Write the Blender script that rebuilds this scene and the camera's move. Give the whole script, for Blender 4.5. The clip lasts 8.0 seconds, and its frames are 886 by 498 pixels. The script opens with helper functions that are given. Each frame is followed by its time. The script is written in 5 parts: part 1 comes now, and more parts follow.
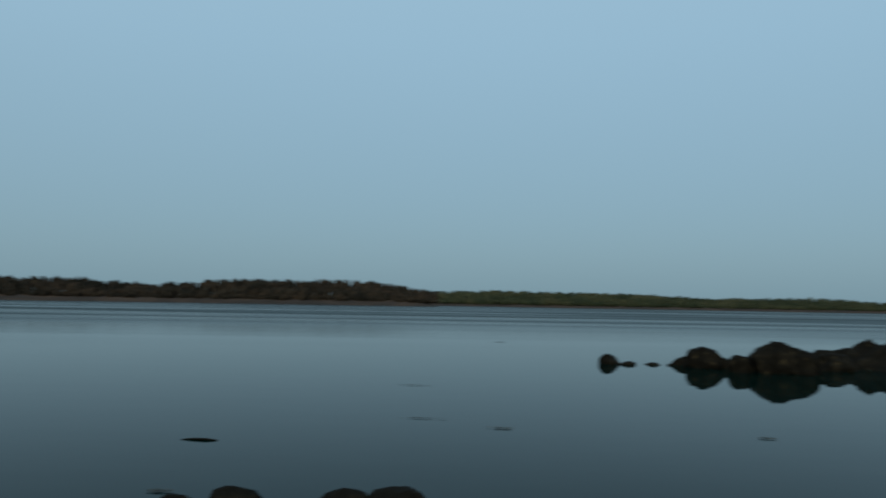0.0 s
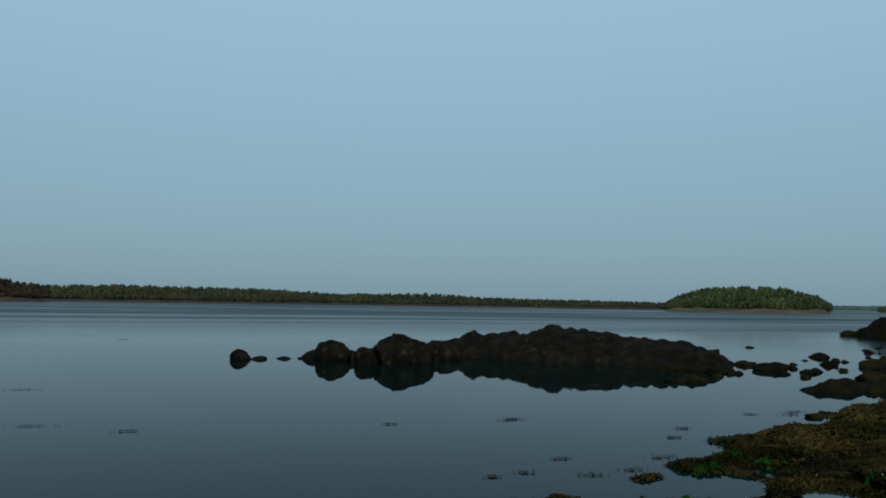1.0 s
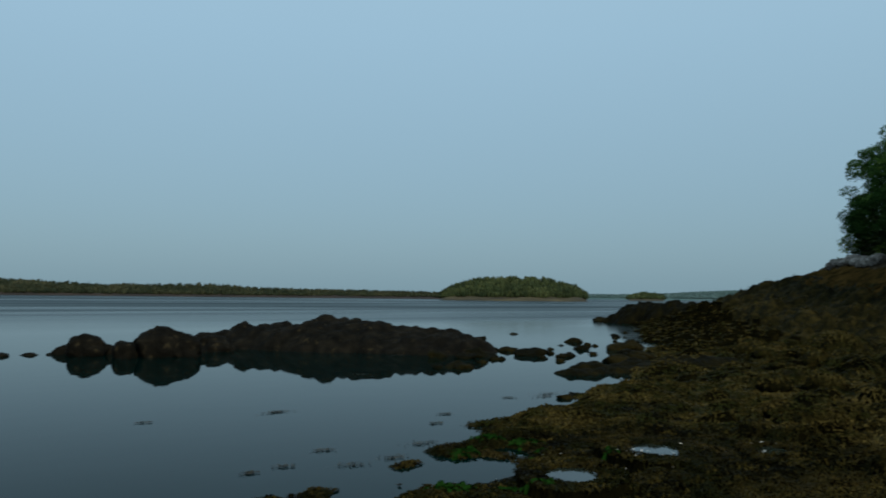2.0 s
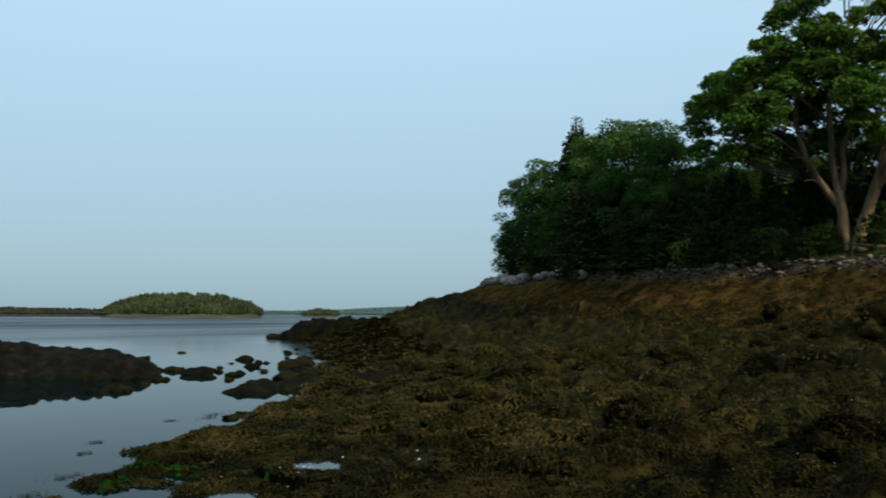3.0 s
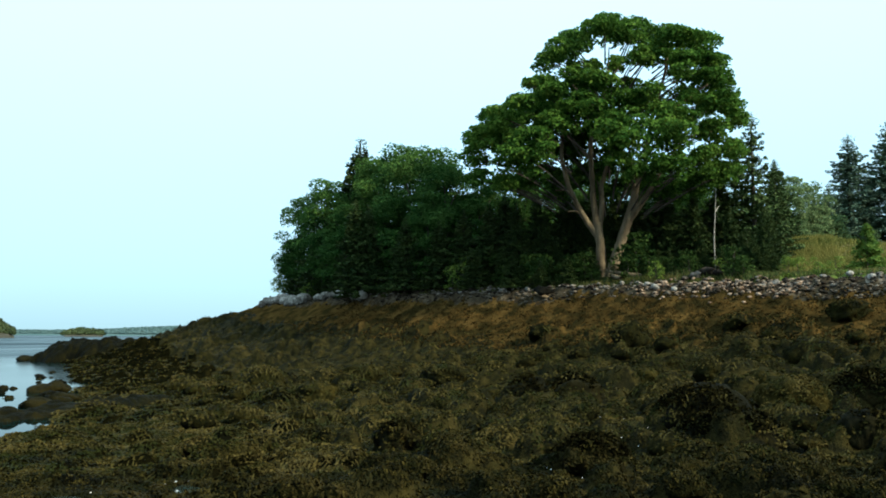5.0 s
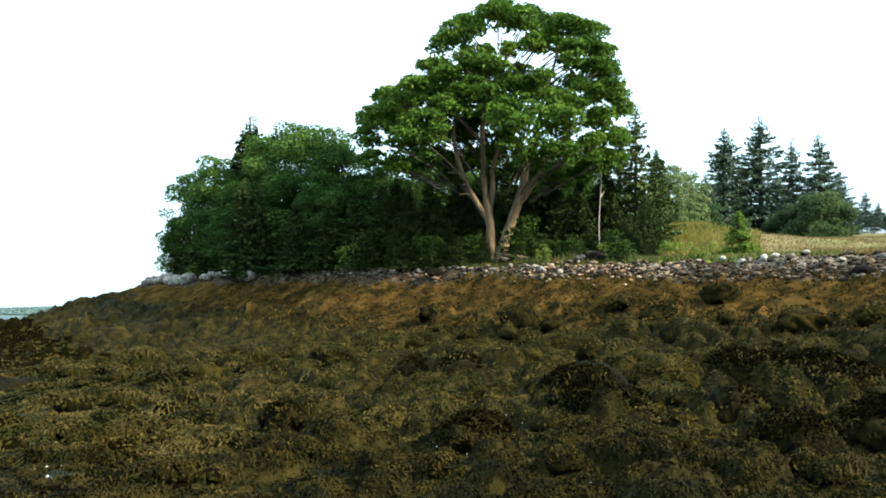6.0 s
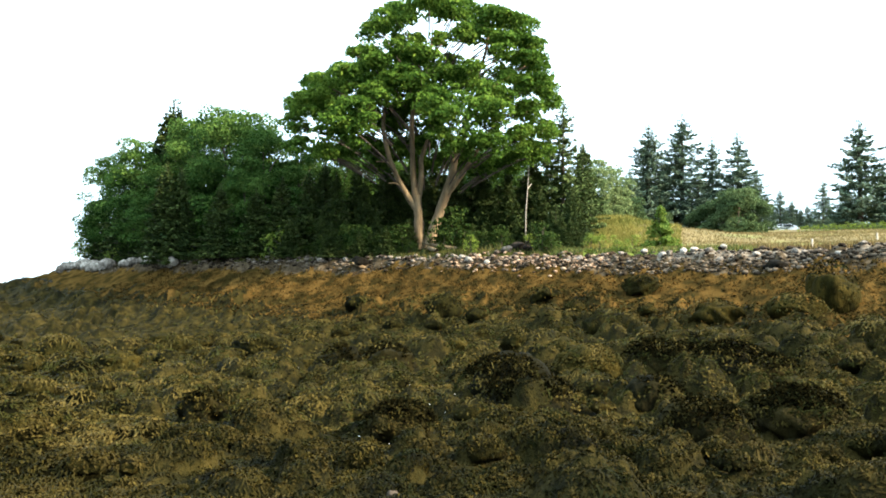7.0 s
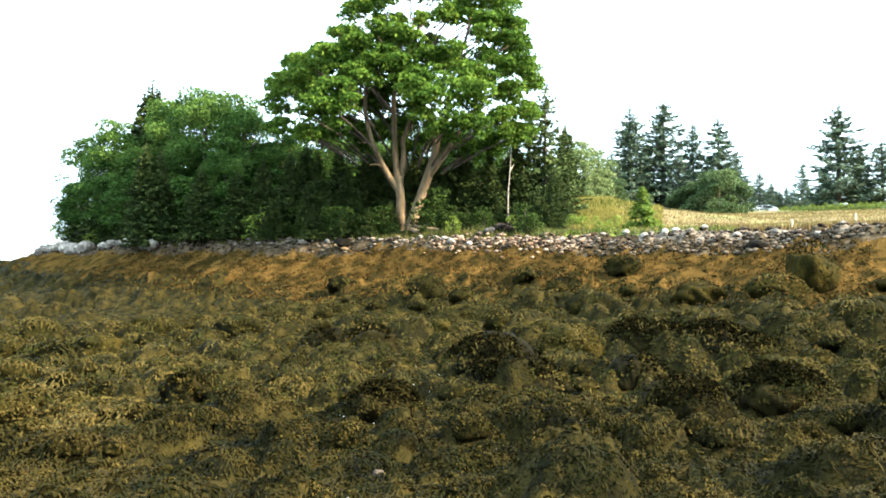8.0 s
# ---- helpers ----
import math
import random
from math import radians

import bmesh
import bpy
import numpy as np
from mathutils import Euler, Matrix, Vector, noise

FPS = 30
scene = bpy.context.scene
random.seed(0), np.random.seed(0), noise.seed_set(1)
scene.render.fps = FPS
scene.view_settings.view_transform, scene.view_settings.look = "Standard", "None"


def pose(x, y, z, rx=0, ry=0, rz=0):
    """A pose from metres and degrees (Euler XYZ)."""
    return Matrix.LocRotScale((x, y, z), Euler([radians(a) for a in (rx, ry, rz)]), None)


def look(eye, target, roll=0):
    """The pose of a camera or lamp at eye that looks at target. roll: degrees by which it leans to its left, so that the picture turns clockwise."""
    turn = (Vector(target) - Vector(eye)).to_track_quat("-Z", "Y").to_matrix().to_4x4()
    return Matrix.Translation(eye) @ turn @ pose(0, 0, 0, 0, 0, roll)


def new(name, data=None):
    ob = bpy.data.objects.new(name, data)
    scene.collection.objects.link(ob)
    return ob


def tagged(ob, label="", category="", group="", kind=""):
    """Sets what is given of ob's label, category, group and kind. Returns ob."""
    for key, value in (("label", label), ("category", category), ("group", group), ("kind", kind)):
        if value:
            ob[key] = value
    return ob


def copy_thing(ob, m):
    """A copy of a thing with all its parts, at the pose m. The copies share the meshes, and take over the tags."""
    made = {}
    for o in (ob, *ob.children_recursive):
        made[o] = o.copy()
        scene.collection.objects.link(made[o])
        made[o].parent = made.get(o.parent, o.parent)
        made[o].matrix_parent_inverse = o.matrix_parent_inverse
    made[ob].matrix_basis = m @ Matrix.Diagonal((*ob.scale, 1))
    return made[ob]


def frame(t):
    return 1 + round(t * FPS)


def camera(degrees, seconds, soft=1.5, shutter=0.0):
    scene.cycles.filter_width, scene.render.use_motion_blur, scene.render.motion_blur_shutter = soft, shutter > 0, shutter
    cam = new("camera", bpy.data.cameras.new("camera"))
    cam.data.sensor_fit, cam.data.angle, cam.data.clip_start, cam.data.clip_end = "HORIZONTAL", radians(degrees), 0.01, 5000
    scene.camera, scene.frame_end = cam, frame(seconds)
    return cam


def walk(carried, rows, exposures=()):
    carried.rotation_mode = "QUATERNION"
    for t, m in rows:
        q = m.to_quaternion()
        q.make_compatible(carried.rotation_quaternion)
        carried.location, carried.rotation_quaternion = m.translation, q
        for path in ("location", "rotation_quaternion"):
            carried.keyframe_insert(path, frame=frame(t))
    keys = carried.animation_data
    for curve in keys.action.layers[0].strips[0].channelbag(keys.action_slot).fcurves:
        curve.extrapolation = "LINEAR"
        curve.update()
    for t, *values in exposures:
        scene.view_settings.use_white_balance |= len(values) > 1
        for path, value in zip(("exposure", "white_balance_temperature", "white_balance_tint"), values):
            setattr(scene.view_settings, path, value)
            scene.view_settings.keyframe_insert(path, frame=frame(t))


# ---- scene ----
LENS = 56.0
EYE = 2.0
cam = camera(LENS, 8.0, soft=1.8, shutter=0.2)
# seconds, yaw, pitch, roll, x, y, z above the eye's first height
PATH = [
    (0, 0.00, 3.68, -0.96, -0.000, -0.000, 0.000),
    (0.2, -10.67, 3.95, -0.81, -0.045, -0.043, 0.001),
    (0.5, -20.36, 4.20, -0.68, -0.086, -0.081, 0.003),
    (1, -24.94, 3.73, -0.88, -0.088, -0.035, 0.001),
    (1.2, -26.53, 3.25, -1.11, -0.044, -0.000, 0.026),
    (2.3, -46.30, 3.92, -0.05, 0.219, -0.008, 0.005),
    (2.5, -50.49, 4.46, 0.24, 0.256, -0.029, 0.015),
    (3, -62.05, 4.52, -0.30, 0.284, -0.041, 0.011),
    (3.5, -68.02, 4.74, -0.14, 0.347, -0.071, 0.002),
    (4, -71.55, 4.84, -0.73, 0.404, -0.059, -0.004),
    (4.2, -73.33, 5.36, -0.68, 0.410, -0.105, 0.009),
    (5.3, -79.16, 5.80, -0.57, 0.366, -0.180, 0.059),
    (5.5, -81.40, 5.64, -0.72, 0.361, -0.206, 0.024),
    (6, -84.37, 4.79, -0.53, 0.389, -0.191, 0.025),
    (6.5, -85.55, 4.47, -0.13, 0.389, -0.209, 0.040),
    (7, -89.33, 4.14, -1.00, 0.418, -0.232, 0.026),
    (7.5, -89.18, 3.71, -0.58, 0.402, -0.249, 0.007),
    (8, -90.57, 2.93, -0.77, 0.456, -0.200, -0.004),
]
walk(cam, [(t, pose(x, y, EYE + z, 90 + p, r, w)) for t, w, p, r, x, y, z in PATH],
     exposures=[(0.0, -0.05, 5680, 1), (2.5, 0.10, 5780, 3), (3.0, 0.55, 6020, 6), (3.5, 1.0, 6120, 7), (4.2, 1.2, 6020, 2),
                (5.5, 1.78, 5620, -5), (6.0, 2.28, 6250, 4), (6.5, 2.55, 6400, 6), (7.0, 2.8, 6550, 9), (8.0, 3.3, 6550, 10)])

# ------------------------------------------------------------------ light
SUN_AZ, SUN_EL = 201.0, 32.0      # compass angle from +y towards +x
world = bpy.data.worlds.new("world")
scene.world = world
world.use_nodes = True
wn, wl = world.node_tree.nodes, world.node_tree.links
wn.clear()
w_out = wn.new("ShaderNodeOutputWorld")
w_bg = wn.new("ShaderNodeBackground")
w_sky = wn.new("ShaderNodeTexSky")
w_sky.sky_type, w_sky.sun_disc = "NISHITA", False
w_sky.sun_elevation, w_sky.sun_rotation = radians(SUN_EL), radians(SUN_AZ)
w_sky.air_density, w_sky.dust_density, w_sky.ozone_density = 1.0, 3.0, 2.0
# the thin even cloud that veils the blue sky, brighter overhead than at the horizon
w_geo = wn.new("ShaderNodeTexCoord")
w_sep = wn.new("ShaderNodeSeparateXYZ")
w_ramp = wn.new("ShaderNodeValToRGB")
w_ramp.color_ramp.elements[0].position, w_ramp.color_ramp.elements[0].color = 0.0, (2.55, 3.4, 3.72, 1)
w_ramp.color_ramp.elements[1].position, w_ramp.color_ramp.elements[1].color = 1.0, (6.6, 8.2, 9.1, 1)
mid = w_ramp.color_ramp.elements.new(0.3)
mid.color = (3.95, 5.2, 5.95, 1)
w_mix = wn.new("ShaderNodeMixRGB")
w_mix.inputs[0].default_value = 0.85
wl.new(w_geo.outputs["Generated"], w_sep.inputs[0])
wl.new(w_sep.outputs["Z"], w_ramp.inputs[0])
wl.new(w_sky.outputs[0], w_mix.inputs[1])
wl.new(w_ramp.outputs[0], w_mix.inputs[2])
wl.new(w_mix.outputs[0], w_bg.inputs[0])
w_bg.inputs[1].default_value = 0.1
wl.new(w_bg.outputs[0], w_out.inputs[0])

sun_data = bpy.data.lights.new("sun", "SUN")
sun_data.energy, sun_data.angle, sun_data.color = 3.3, radians(5), (1.0, 0.84, 0.62)
sun_ob = new("sun", sun_data)
sd = Vector((math.sin(radians(SUN_AZ)) * math.cos(radians(SUN_EL)), math.cos(radians(SUN_AZ)) * math.cos(radians(SUN_EL)), math.sin(radians(SUN_EL))))
sun_ob.matrix_world = look(sd * 60, (0, 0, 0))


# ------------------------------------------------------------------ materials
def mat(name, colors, scale=4.0, rough=0.8, bump=0.0, bump_scale=20.0, spec=0.4, island=0.0, objvar=0.0, stops=None, detail=6.0, fine=None,
        translucent=0.0, metal=0.0, stretch=None):
    """Noise-mixed colours at two scales, with relief. colors: two to four base colours. fine: (colour, scale, amount, threshold) of a second layer of flecks."""
    m = bpy.data.materials.new(name)
    m.use_nodes = True
    n, l = m.node_tree.nodes, m.node_tree.links
    b = n["Principled BSDF"]
    b.inputs["Roughness"].default_value = rough
    b.inputs["Specular IOR Level"].default_value = spec
    b.inputs["Metallic"].default_value = metal
    tc = n.new("ShaderNodeTexCoord")
    src = tc.outputs["Object"]
    if stretch:
        mp = n.new("ShaderNodeMapping")
        mp.inputs["Scale"].default_value = stretch
        l.new(src, mp.inputs[0])
        src = mp.outputs[0]
    no = n.new("ShaderNodeTexNoise")
    no.inputs["Scale"].default_value, no.inputs["Detail"].default_value, no.inputs["Roughness"].default_value = scale, detail, 0.62
    l.new(src, no.inputs["Vector"])
    ra = n.new("ShaderNodeValToRGB")
    k = len(colors)
    pos = stops or [0.3 + 0.4 * i / (k - 1) for i in range(k)]
    while len(ra.color_ramp.elements) < k:
        ra.color_ramp.elements.new(0.5)
    for e, p, c in zip(ra.color_ramp.elements, pos, colors):
        e.position, e.color = p, (*c, 1)
    fac = no.outputs["Fac"]
    if island or objvar:
        rnd = n.new("ShaderNodeNewGeometry").outputs["Random Per Island"] if island else n.new("ShaderNodeObjectInfo").outputs["Random"]
        ad = n.new("ShaderNodeMath")
        ad.operation = "MULTIPLY_ADD"
        ad.inputs[1].default_value = island or objvar
        l.new(rnd, ad.inputs[0])
        su = n.new("ShaderNodeMath")
        su.operation = "SUBTRACT"
        l.new(fac, su.inputs[0])
        su.inputs[1].default_value = (island or objvar) / 2
        l.new(su.outputs[0], ad.inputs[2])
        fac = ad.outputs[0]
    l.new(fac, ra.inputs[0])
    col = ra.outputs[0]
    if fine:
        fc, fs, amount, thr = fine
        n2 = n.new("ShaderNodeTexNoise")
        n2.inputs["Scale"].default_value, n2.inputs["Detail"].default_value = fs, 4.0
        l.new(src, n2.inputs["Vector"])
        r2 = n.new("ShaderNodeValToRGB")
        r2.color_ramp.elements[0].position, r2.color_ramp.elements[0].color = thr, (0, 0, 0, 1)
        r2.color_ramp.elements[1].position, r2.color_ramp.elements[1].color = min(thr + 0.1, 1), (amount, amount, amount, 1)
        l.new(n2.outputs["Fac"], r2.inputs[0])
        mx = n.new("ShaderNodeMixRGB")
        l.new(r2.outputs[0], mx.inputs[0])
        l.new(col, mx.inputs[1])
        mx.inputs[2].default_value = (*fc, 1)
        col = mx.outputs[0]
    l.new(col, b.inputs["Base Color"])
    if bump:
        nb = n.new("ShaderNodeTexNoise")
        nb.inputs["Scale"].default_value, nb.inputs["Detail"].default_value = bump_scale, 5.0
        l.new(src, nb.inputs["Vector"])
        bp = n.new("ShaderNodeBump")
        bp.inputs["Strength"].default_value, bp.inputs["Distance"].default_value = bump, 0.05
        l.new(nb.outputs["Fac"], bp.inputs["Height"])
        l.new(bp.outputs[0], b.inputs["Normal"])
    if translucent:
        tr = n.new("ShaderNodeBsdfTranslucent")
        l.new(col, tr.inputs[0])
        ms = n.new("ShaderNodeMixShader")
        ms.inputs[0].default_value = translucent
        l.new(b.outputs[0], ms.inputs[1])
        l.new(tr.outputs[0], ms.inputs[2])
        l.new(ms.outputs[0], n["Material Output"].inputs[0])
    return m


# ground below the fronds, near-black so its colour holds the shade of the gaps
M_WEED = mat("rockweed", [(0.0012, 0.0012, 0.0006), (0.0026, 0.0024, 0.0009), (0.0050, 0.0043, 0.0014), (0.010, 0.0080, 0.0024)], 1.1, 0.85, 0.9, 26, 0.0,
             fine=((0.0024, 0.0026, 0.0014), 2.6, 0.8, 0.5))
def frond(name, k):
    return mat(name, [(0.0028 * k, 0.0031 * k, 0.0015 * k), (0.0110 * k, 0.0103 * k, 0.0027 * k), (0.028 * k, 0.0222 * k, 0.0058 * k), (0.043 * k, 0.0325 * k, 0.0096 * k)], 0.75, 0.65, 0, 1, 0.02,
               island=0.10, stops=[0.34, 0.44, 0.54, 0.66], fine=((0.0085 * k, 0.0100 * k, 0.0022 * k), 1.9, 0.8, 0.49))


# near fronds coloured darker for the shade in their gaps and as wetter weed
M_FROND = frond("rockweed_frond", 0.66)
M_FARFROND = frond("far_rockweed_frond", 1.38)
M_BLADDER = mat("bladder_weed", [(0.0040, 0.0042, 0.0014), (0.011, 0.0095, 0.0020), (0.025, 0.0192, 0.0040), (0.048, 0.0355, 0.0085)], 1.6, 0.65, 0, 1, 0.02, island=0.14)
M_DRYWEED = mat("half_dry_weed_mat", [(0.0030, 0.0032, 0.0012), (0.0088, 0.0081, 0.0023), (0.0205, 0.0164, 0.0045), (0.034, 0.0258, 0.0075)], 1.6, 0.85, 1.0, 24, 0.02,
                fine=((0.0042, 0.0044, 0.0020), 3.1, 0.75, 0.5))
M_HUNGWEED = mat("weed_hung_boulder_dry", [(0.0032, 0.0034, 0.0011), (0.0095, 0.0086, 0.0020), (0.024, 0.0186, 0.0040)], 3.2, 0.85, 1.0, 20, 0.02, objvar=0.25, stretch=(1, 1, 0.35))
M_WETTUFT = mat("black_wet_weed", [(0.0016, 0.0016, 0.0009), (0.0045, 0.0042, 0.0016), (0.0105, 0.0090, 0.0030)], 1.8, 0.8, 0, 1, 0.0, island=0.12)
M_ORANGE = mat("dry_knotted_weed", [(0.017, 0.0118, 0.0040), (0.046, 0.0274, 0.0078), (0.080, 0.0470, 0.0135)], 0.9, 0.9, 0.8, 18, 0.0,
               fine=((0.014, 0.0115, 0.0040), 1.6, 0.8, 0.48))
M_SHINGLE = mat("shingle", [(0.014, 0.0105, 0.0065), (0.036, 0.027, 0.0165), (0.08, 0.062, 0.04)], 3.0, 0.95, 1.0, 9, 0.0)
M_GRAVEL = mat("pale_gravel", [(0.028, 0.022, 0.016), (0.085, 0.069, 0.052), (0.20, 0.172, 0.138)], 6.0, 0.95, 1.0, 11, 0.0)
M_MEADOW = mat("dry_meadow_grass", [(0.078, 0.064, 0.026), (0.118, 0.092, 0.040), (0.155, 0.122, 0.058)], 0.35, 0.95, 0.8, 6, 0.1,
               fine=((0.085, 0.12, 0.03), 0.16, 0.7, 0.52))
M_TURF = mat("green_turf", [(0.028, 0.045, 0.010), (0.06, 0.08, 0.018), (0.11, 0.105, 0.03)], 0.8, 0.95, 0.8, 9, 0.0)
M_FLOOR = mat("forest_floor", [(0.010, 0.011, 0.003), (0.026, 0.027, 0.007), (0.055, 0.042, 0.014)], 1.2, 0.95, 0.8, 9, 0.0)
M_ROCK = mat("wet_dark_rock", [(0.002, 0.002, 0.0016), (0.005, 0.0046, 0.0034), (0.011, 0.0095, 0.0065)], 2.2, 0.85, 1.0, 8, 0.03,
             fine=((0.034, 0.027, 0.014), 4.5, 0.5, 0.62))
M_WEEDROCK = mat("weed_hung_boulder", [(0.0018, 0.0019, 0.0008), (0.0050, 0.0046, 0.0013), (0.012, 0.0095, 0.0024)], 2.4, 0.85, 1.0, 14, 0.03, objvar=0.25,
                 stretch=(1, 1, 0.35))
M_STONE = mat("pale_beach_stone", [(0.012, 0.009, 0.007), (0.045, 0.036, 0.028), (0.17, 0.150, 0.13)], 2.0, 0.9, 0.7, 6, 0.05, objvar=0.7, stops=[0.28, 0.54, 0.84],
              fine=((0.22, 0.13, 0.08), 1.1, 0.5, 0.6))
M_PALESTONE = mat("bleached_stone", [(0.09, 0.078, 0.066), (0.20, 0.18, 0.155), (0.36, 0.33, 0.29)], 2.4, 0.9, 0.8, 6, 0.05, objvar=0.4)
M_BARK = mat("grey_oak_bark", [(0.040, 0.028, 0.015), (0.105, 0.075, 0.042), (0.19, 0.14, 0.083)], 1.6, 0.9, 1.0, 12, 0.2, stretch=(1.6, 1.6, 0.35))
M_DARKBARK = mat("dark_bark", [(0.028, 0.022, 0.017), (0.07, 0.055, 0.042)], 2.5, 0.9, 0.9, 12, 0.2, stretch=(1.5, 1.5, 0.3))
M_BIRCH = mat("bleached_dead_wood", [(0.16, 0.145, 0.125), (0.34, 0.31, 0.27)], 3.0, 0.8, 0.5, 14, 0.2, stretch=(1, 1, 3))
M_OAKLEAF = mat("oak_leaf", [(0.020, 0.048, 0.007), (0.050, 0.100, 0.014), (0.102, 0.162, 0.024)], 0.35, 0.7, 0, 1, 0.03, island=0.30, translucent=0.3)
M_LEAF = mat("broad_leaf", [(0.018, 0.046, 0.011), (0.042, 0.086, 0.018), (0.078, 0.128, 0.027)], 0.3, 0.7, 0, 1, 0.03, island=0.3, objvar=0, translucent=0.28)
# darker copy of the broad leaf; the shade under the trees is painted in
M_UNDERSHADE = mat("shaded_undergrowth_leaf", [(0.009, 0.021, 0.005), (0.021, 0.039, 0.008), (0.042, 0.064, 0.014)], 0.7, 0.7, 0, 1, 0.03, island=0.35, translucent=0.25)
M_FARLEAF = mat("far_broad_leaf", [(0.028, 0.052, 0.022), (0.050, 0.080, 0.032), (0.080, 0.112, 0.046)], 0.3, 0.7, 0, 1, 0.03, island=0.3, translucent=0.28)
M_BRIGHTLEAF = mat("young_leaf", [(0.050, 0.090, 0.013), (0.100, 0.145, 0.021), (0.175, 0.205, 0.032)], 0.7, 0.6, 0, 1, 0.1, island=0.35, translucent=0.3)
M_NEEDLE = mat("spruce_needle", [(0.011, 0.023, 0.007), (0.027, 0.044, 0.012), (0.056, 0.074, 0.019)], 0.5, 0.7, 0, 1, 0.06, island=0.35)
M_PINE = mat("open_spruce_needle", [(0.028, 0.050, 0.018), (0.058, 0.086, 0.030), (0.096, 0.128, 0.046)], 0.5, 0.8, 0, 1, 0.02, island=0.35)
M_PALELEAF = mat("pale_broad_leaf", [(0.060, 0.095, 0.038), (0.100, 0.138, 0.056), (0.150, 0.185, 0.080)], 0.4, 0.7, 0, 1, 0.03, island=0.35, translucent=0.3)
M_SAPLING = mat("sapling_leaf", [(0.045, 0.090, 0.014), (0.090, 0.142, 0.022), (0.150, 0.195, 0.034)], 0.9, 0.6, 0, 1, 0.08, island=0.35, translucent=0.3)
# paler and bluer than the near needles: aerial haze put into the colour
M_HAZENEEDLE = mat("hazed_spruce_needle", [(0.044, 0.074, 0.052), (0.082, 0.120, 0.082), (0.125, 0.165, 0.112)], 0.5, 0.8, 0, 1, 0.02, island=0.35)
M_FARWOOD = mat("far_wood", [(0.012, 0.018, 0.010), (0.024, 0.029, 0.015), (0.042, 0.042, 0.022)], 0.05, 0.8, 0, 1, 0.1, island=0.35)
M_ISLEWOOD = mat("island_wood", [(0.013, 0.021, 0.009), (0.027, 0.038, 0.014), (0.046, 0.056, 0.021)], 0.05, 0.8, 0, 1, 0.1, island=0.35)
M_PENWOOD = mat("peninsula_wood", [(0.007, 0.007, 0.005), (0.016, 0.013, 0.009), (0.028, 0.020, 0.013)], 0.05, 0.8, 0, 1, 0.1, island=0.35)
# blue tone of woods and bank alike: the distance haze is in the colour
M_HAZEHILL = mat("hazed_hill_wood", [(0.05, 0.085, 0.085), (0.075, 0.115, 0.115)], 0.02, 0.9, 0, 1, 0.1, island=0.3)
M_BANK = mat("far_shore_bank", [(0.007, 0.0055, 0.004), (0.018, 0.011, 0.007), (0.036, 0.022, 0.012)], 0.06, 0.9, 0.6, 1.0, 0.2, stretch=(1, 1, 6))
M_ISLEBANK = mat("marsh_grass_bank", [(0.012, 0.010, 0.007), (0.040, 0.032, 0.016), (0.075, 0.060, 0.029)], 0.06, 0.9, 0.6, 1.0, 0.2, stretch=(1, 1, 8))
M_WEEDFLOAT = mat("floating_weed", [(0.010, 0.010, 0.006), (0.03, 0.026, 0.012)], 9, 0.5, 0.6, 20, 0.4)
M_GREENWEED = mat("green_sea_lettuce", [(0.004, 0.013, 0.002), (0.009, 0.027, 0.004)], 5, 0.8, 0, 1, 0.0, island=0.4)
M_SHELL = mat("white_shell", [(0.22, 0.21, 0.19), (0.42, 0.41, 0.39)], 8, 0.5, 0, 1, 0.4, island=0.5)
M_CARPAINT = mat("silver_car_paint", [(0.50, 0.51, 0.52), (0.58, 0.59, 0.60)], 1, 0.35, 0, 1, 0.5, metal=0.3)
M_CARGLASS = mat("dark_car_glass", [(0.012, 0.014, 0.016), (0.02, 0.022, 0.024)], 1, 0.08, 0, 1, 0.6)
M_TYRE = mat("tyre_rubber", [(0.012, 0.012, 0.012), (0.02, 0.02, 0.02)], 8, 0.9)
M_REDLAMP = mat("red_tail_lamp", [(0.35, 0.03, 0.02), (0.4, 0.04, 0.03)], 2, 0.3)
M_POST = mat("white_post_paint", [(0.22, 0.19, 0.155), (0.36, 0.33, 0.28)], 6, 0.8, 0.3, 20)
M_GRASS = mat("grass_blade", [(0.078, 0.064, 0.025), (0.122, 0.096, 0.039), (0.165, 0.130, 0.058)], 0.4, 0.8, 0, 1, 0.1, island=0.3, translucent=0.25)
M_GOLDGRASS = mat("golden_green_grass_blade", [(0.060, 0.072, 0.014), (0.115, 0.112, 0.024), (0.18, 0.15, 0.042)], 0.5, 0.8, 0, 1, 0.1, island=0.4, translucent=0.25)
M_BROWNGRASS = mat("brown_grass_blade", [(0.035, 0.025, 0.010), (0.075, 0.052, 0.021), (0.14, 0.10, 0.04)], 0.4, 0.8, 0, 1, 0.1, island=0.5, translucent=0.2)
# shore grass again, coloured darker to carry the wood's shade
M_SHADEGRASS = mat("shade_toned_grass_blade", [(0.014, 0.022, 0.006), (0.028, 0.038, 0.010), (0.06, 0.058, 0.018)], 0.4, 0.8, 0, 1, 0.1, island=0.5, translucent=0.2)
M_GREENGRASS = mat("green_shore_grass", [(0.030, 0.050, 0.010), (0.060, 0.082, 0.016), (0.12, 0.11, 0.03)], 0.4, 0.8, 0, 1, 0.2, island=0.5, translucent=0.25)


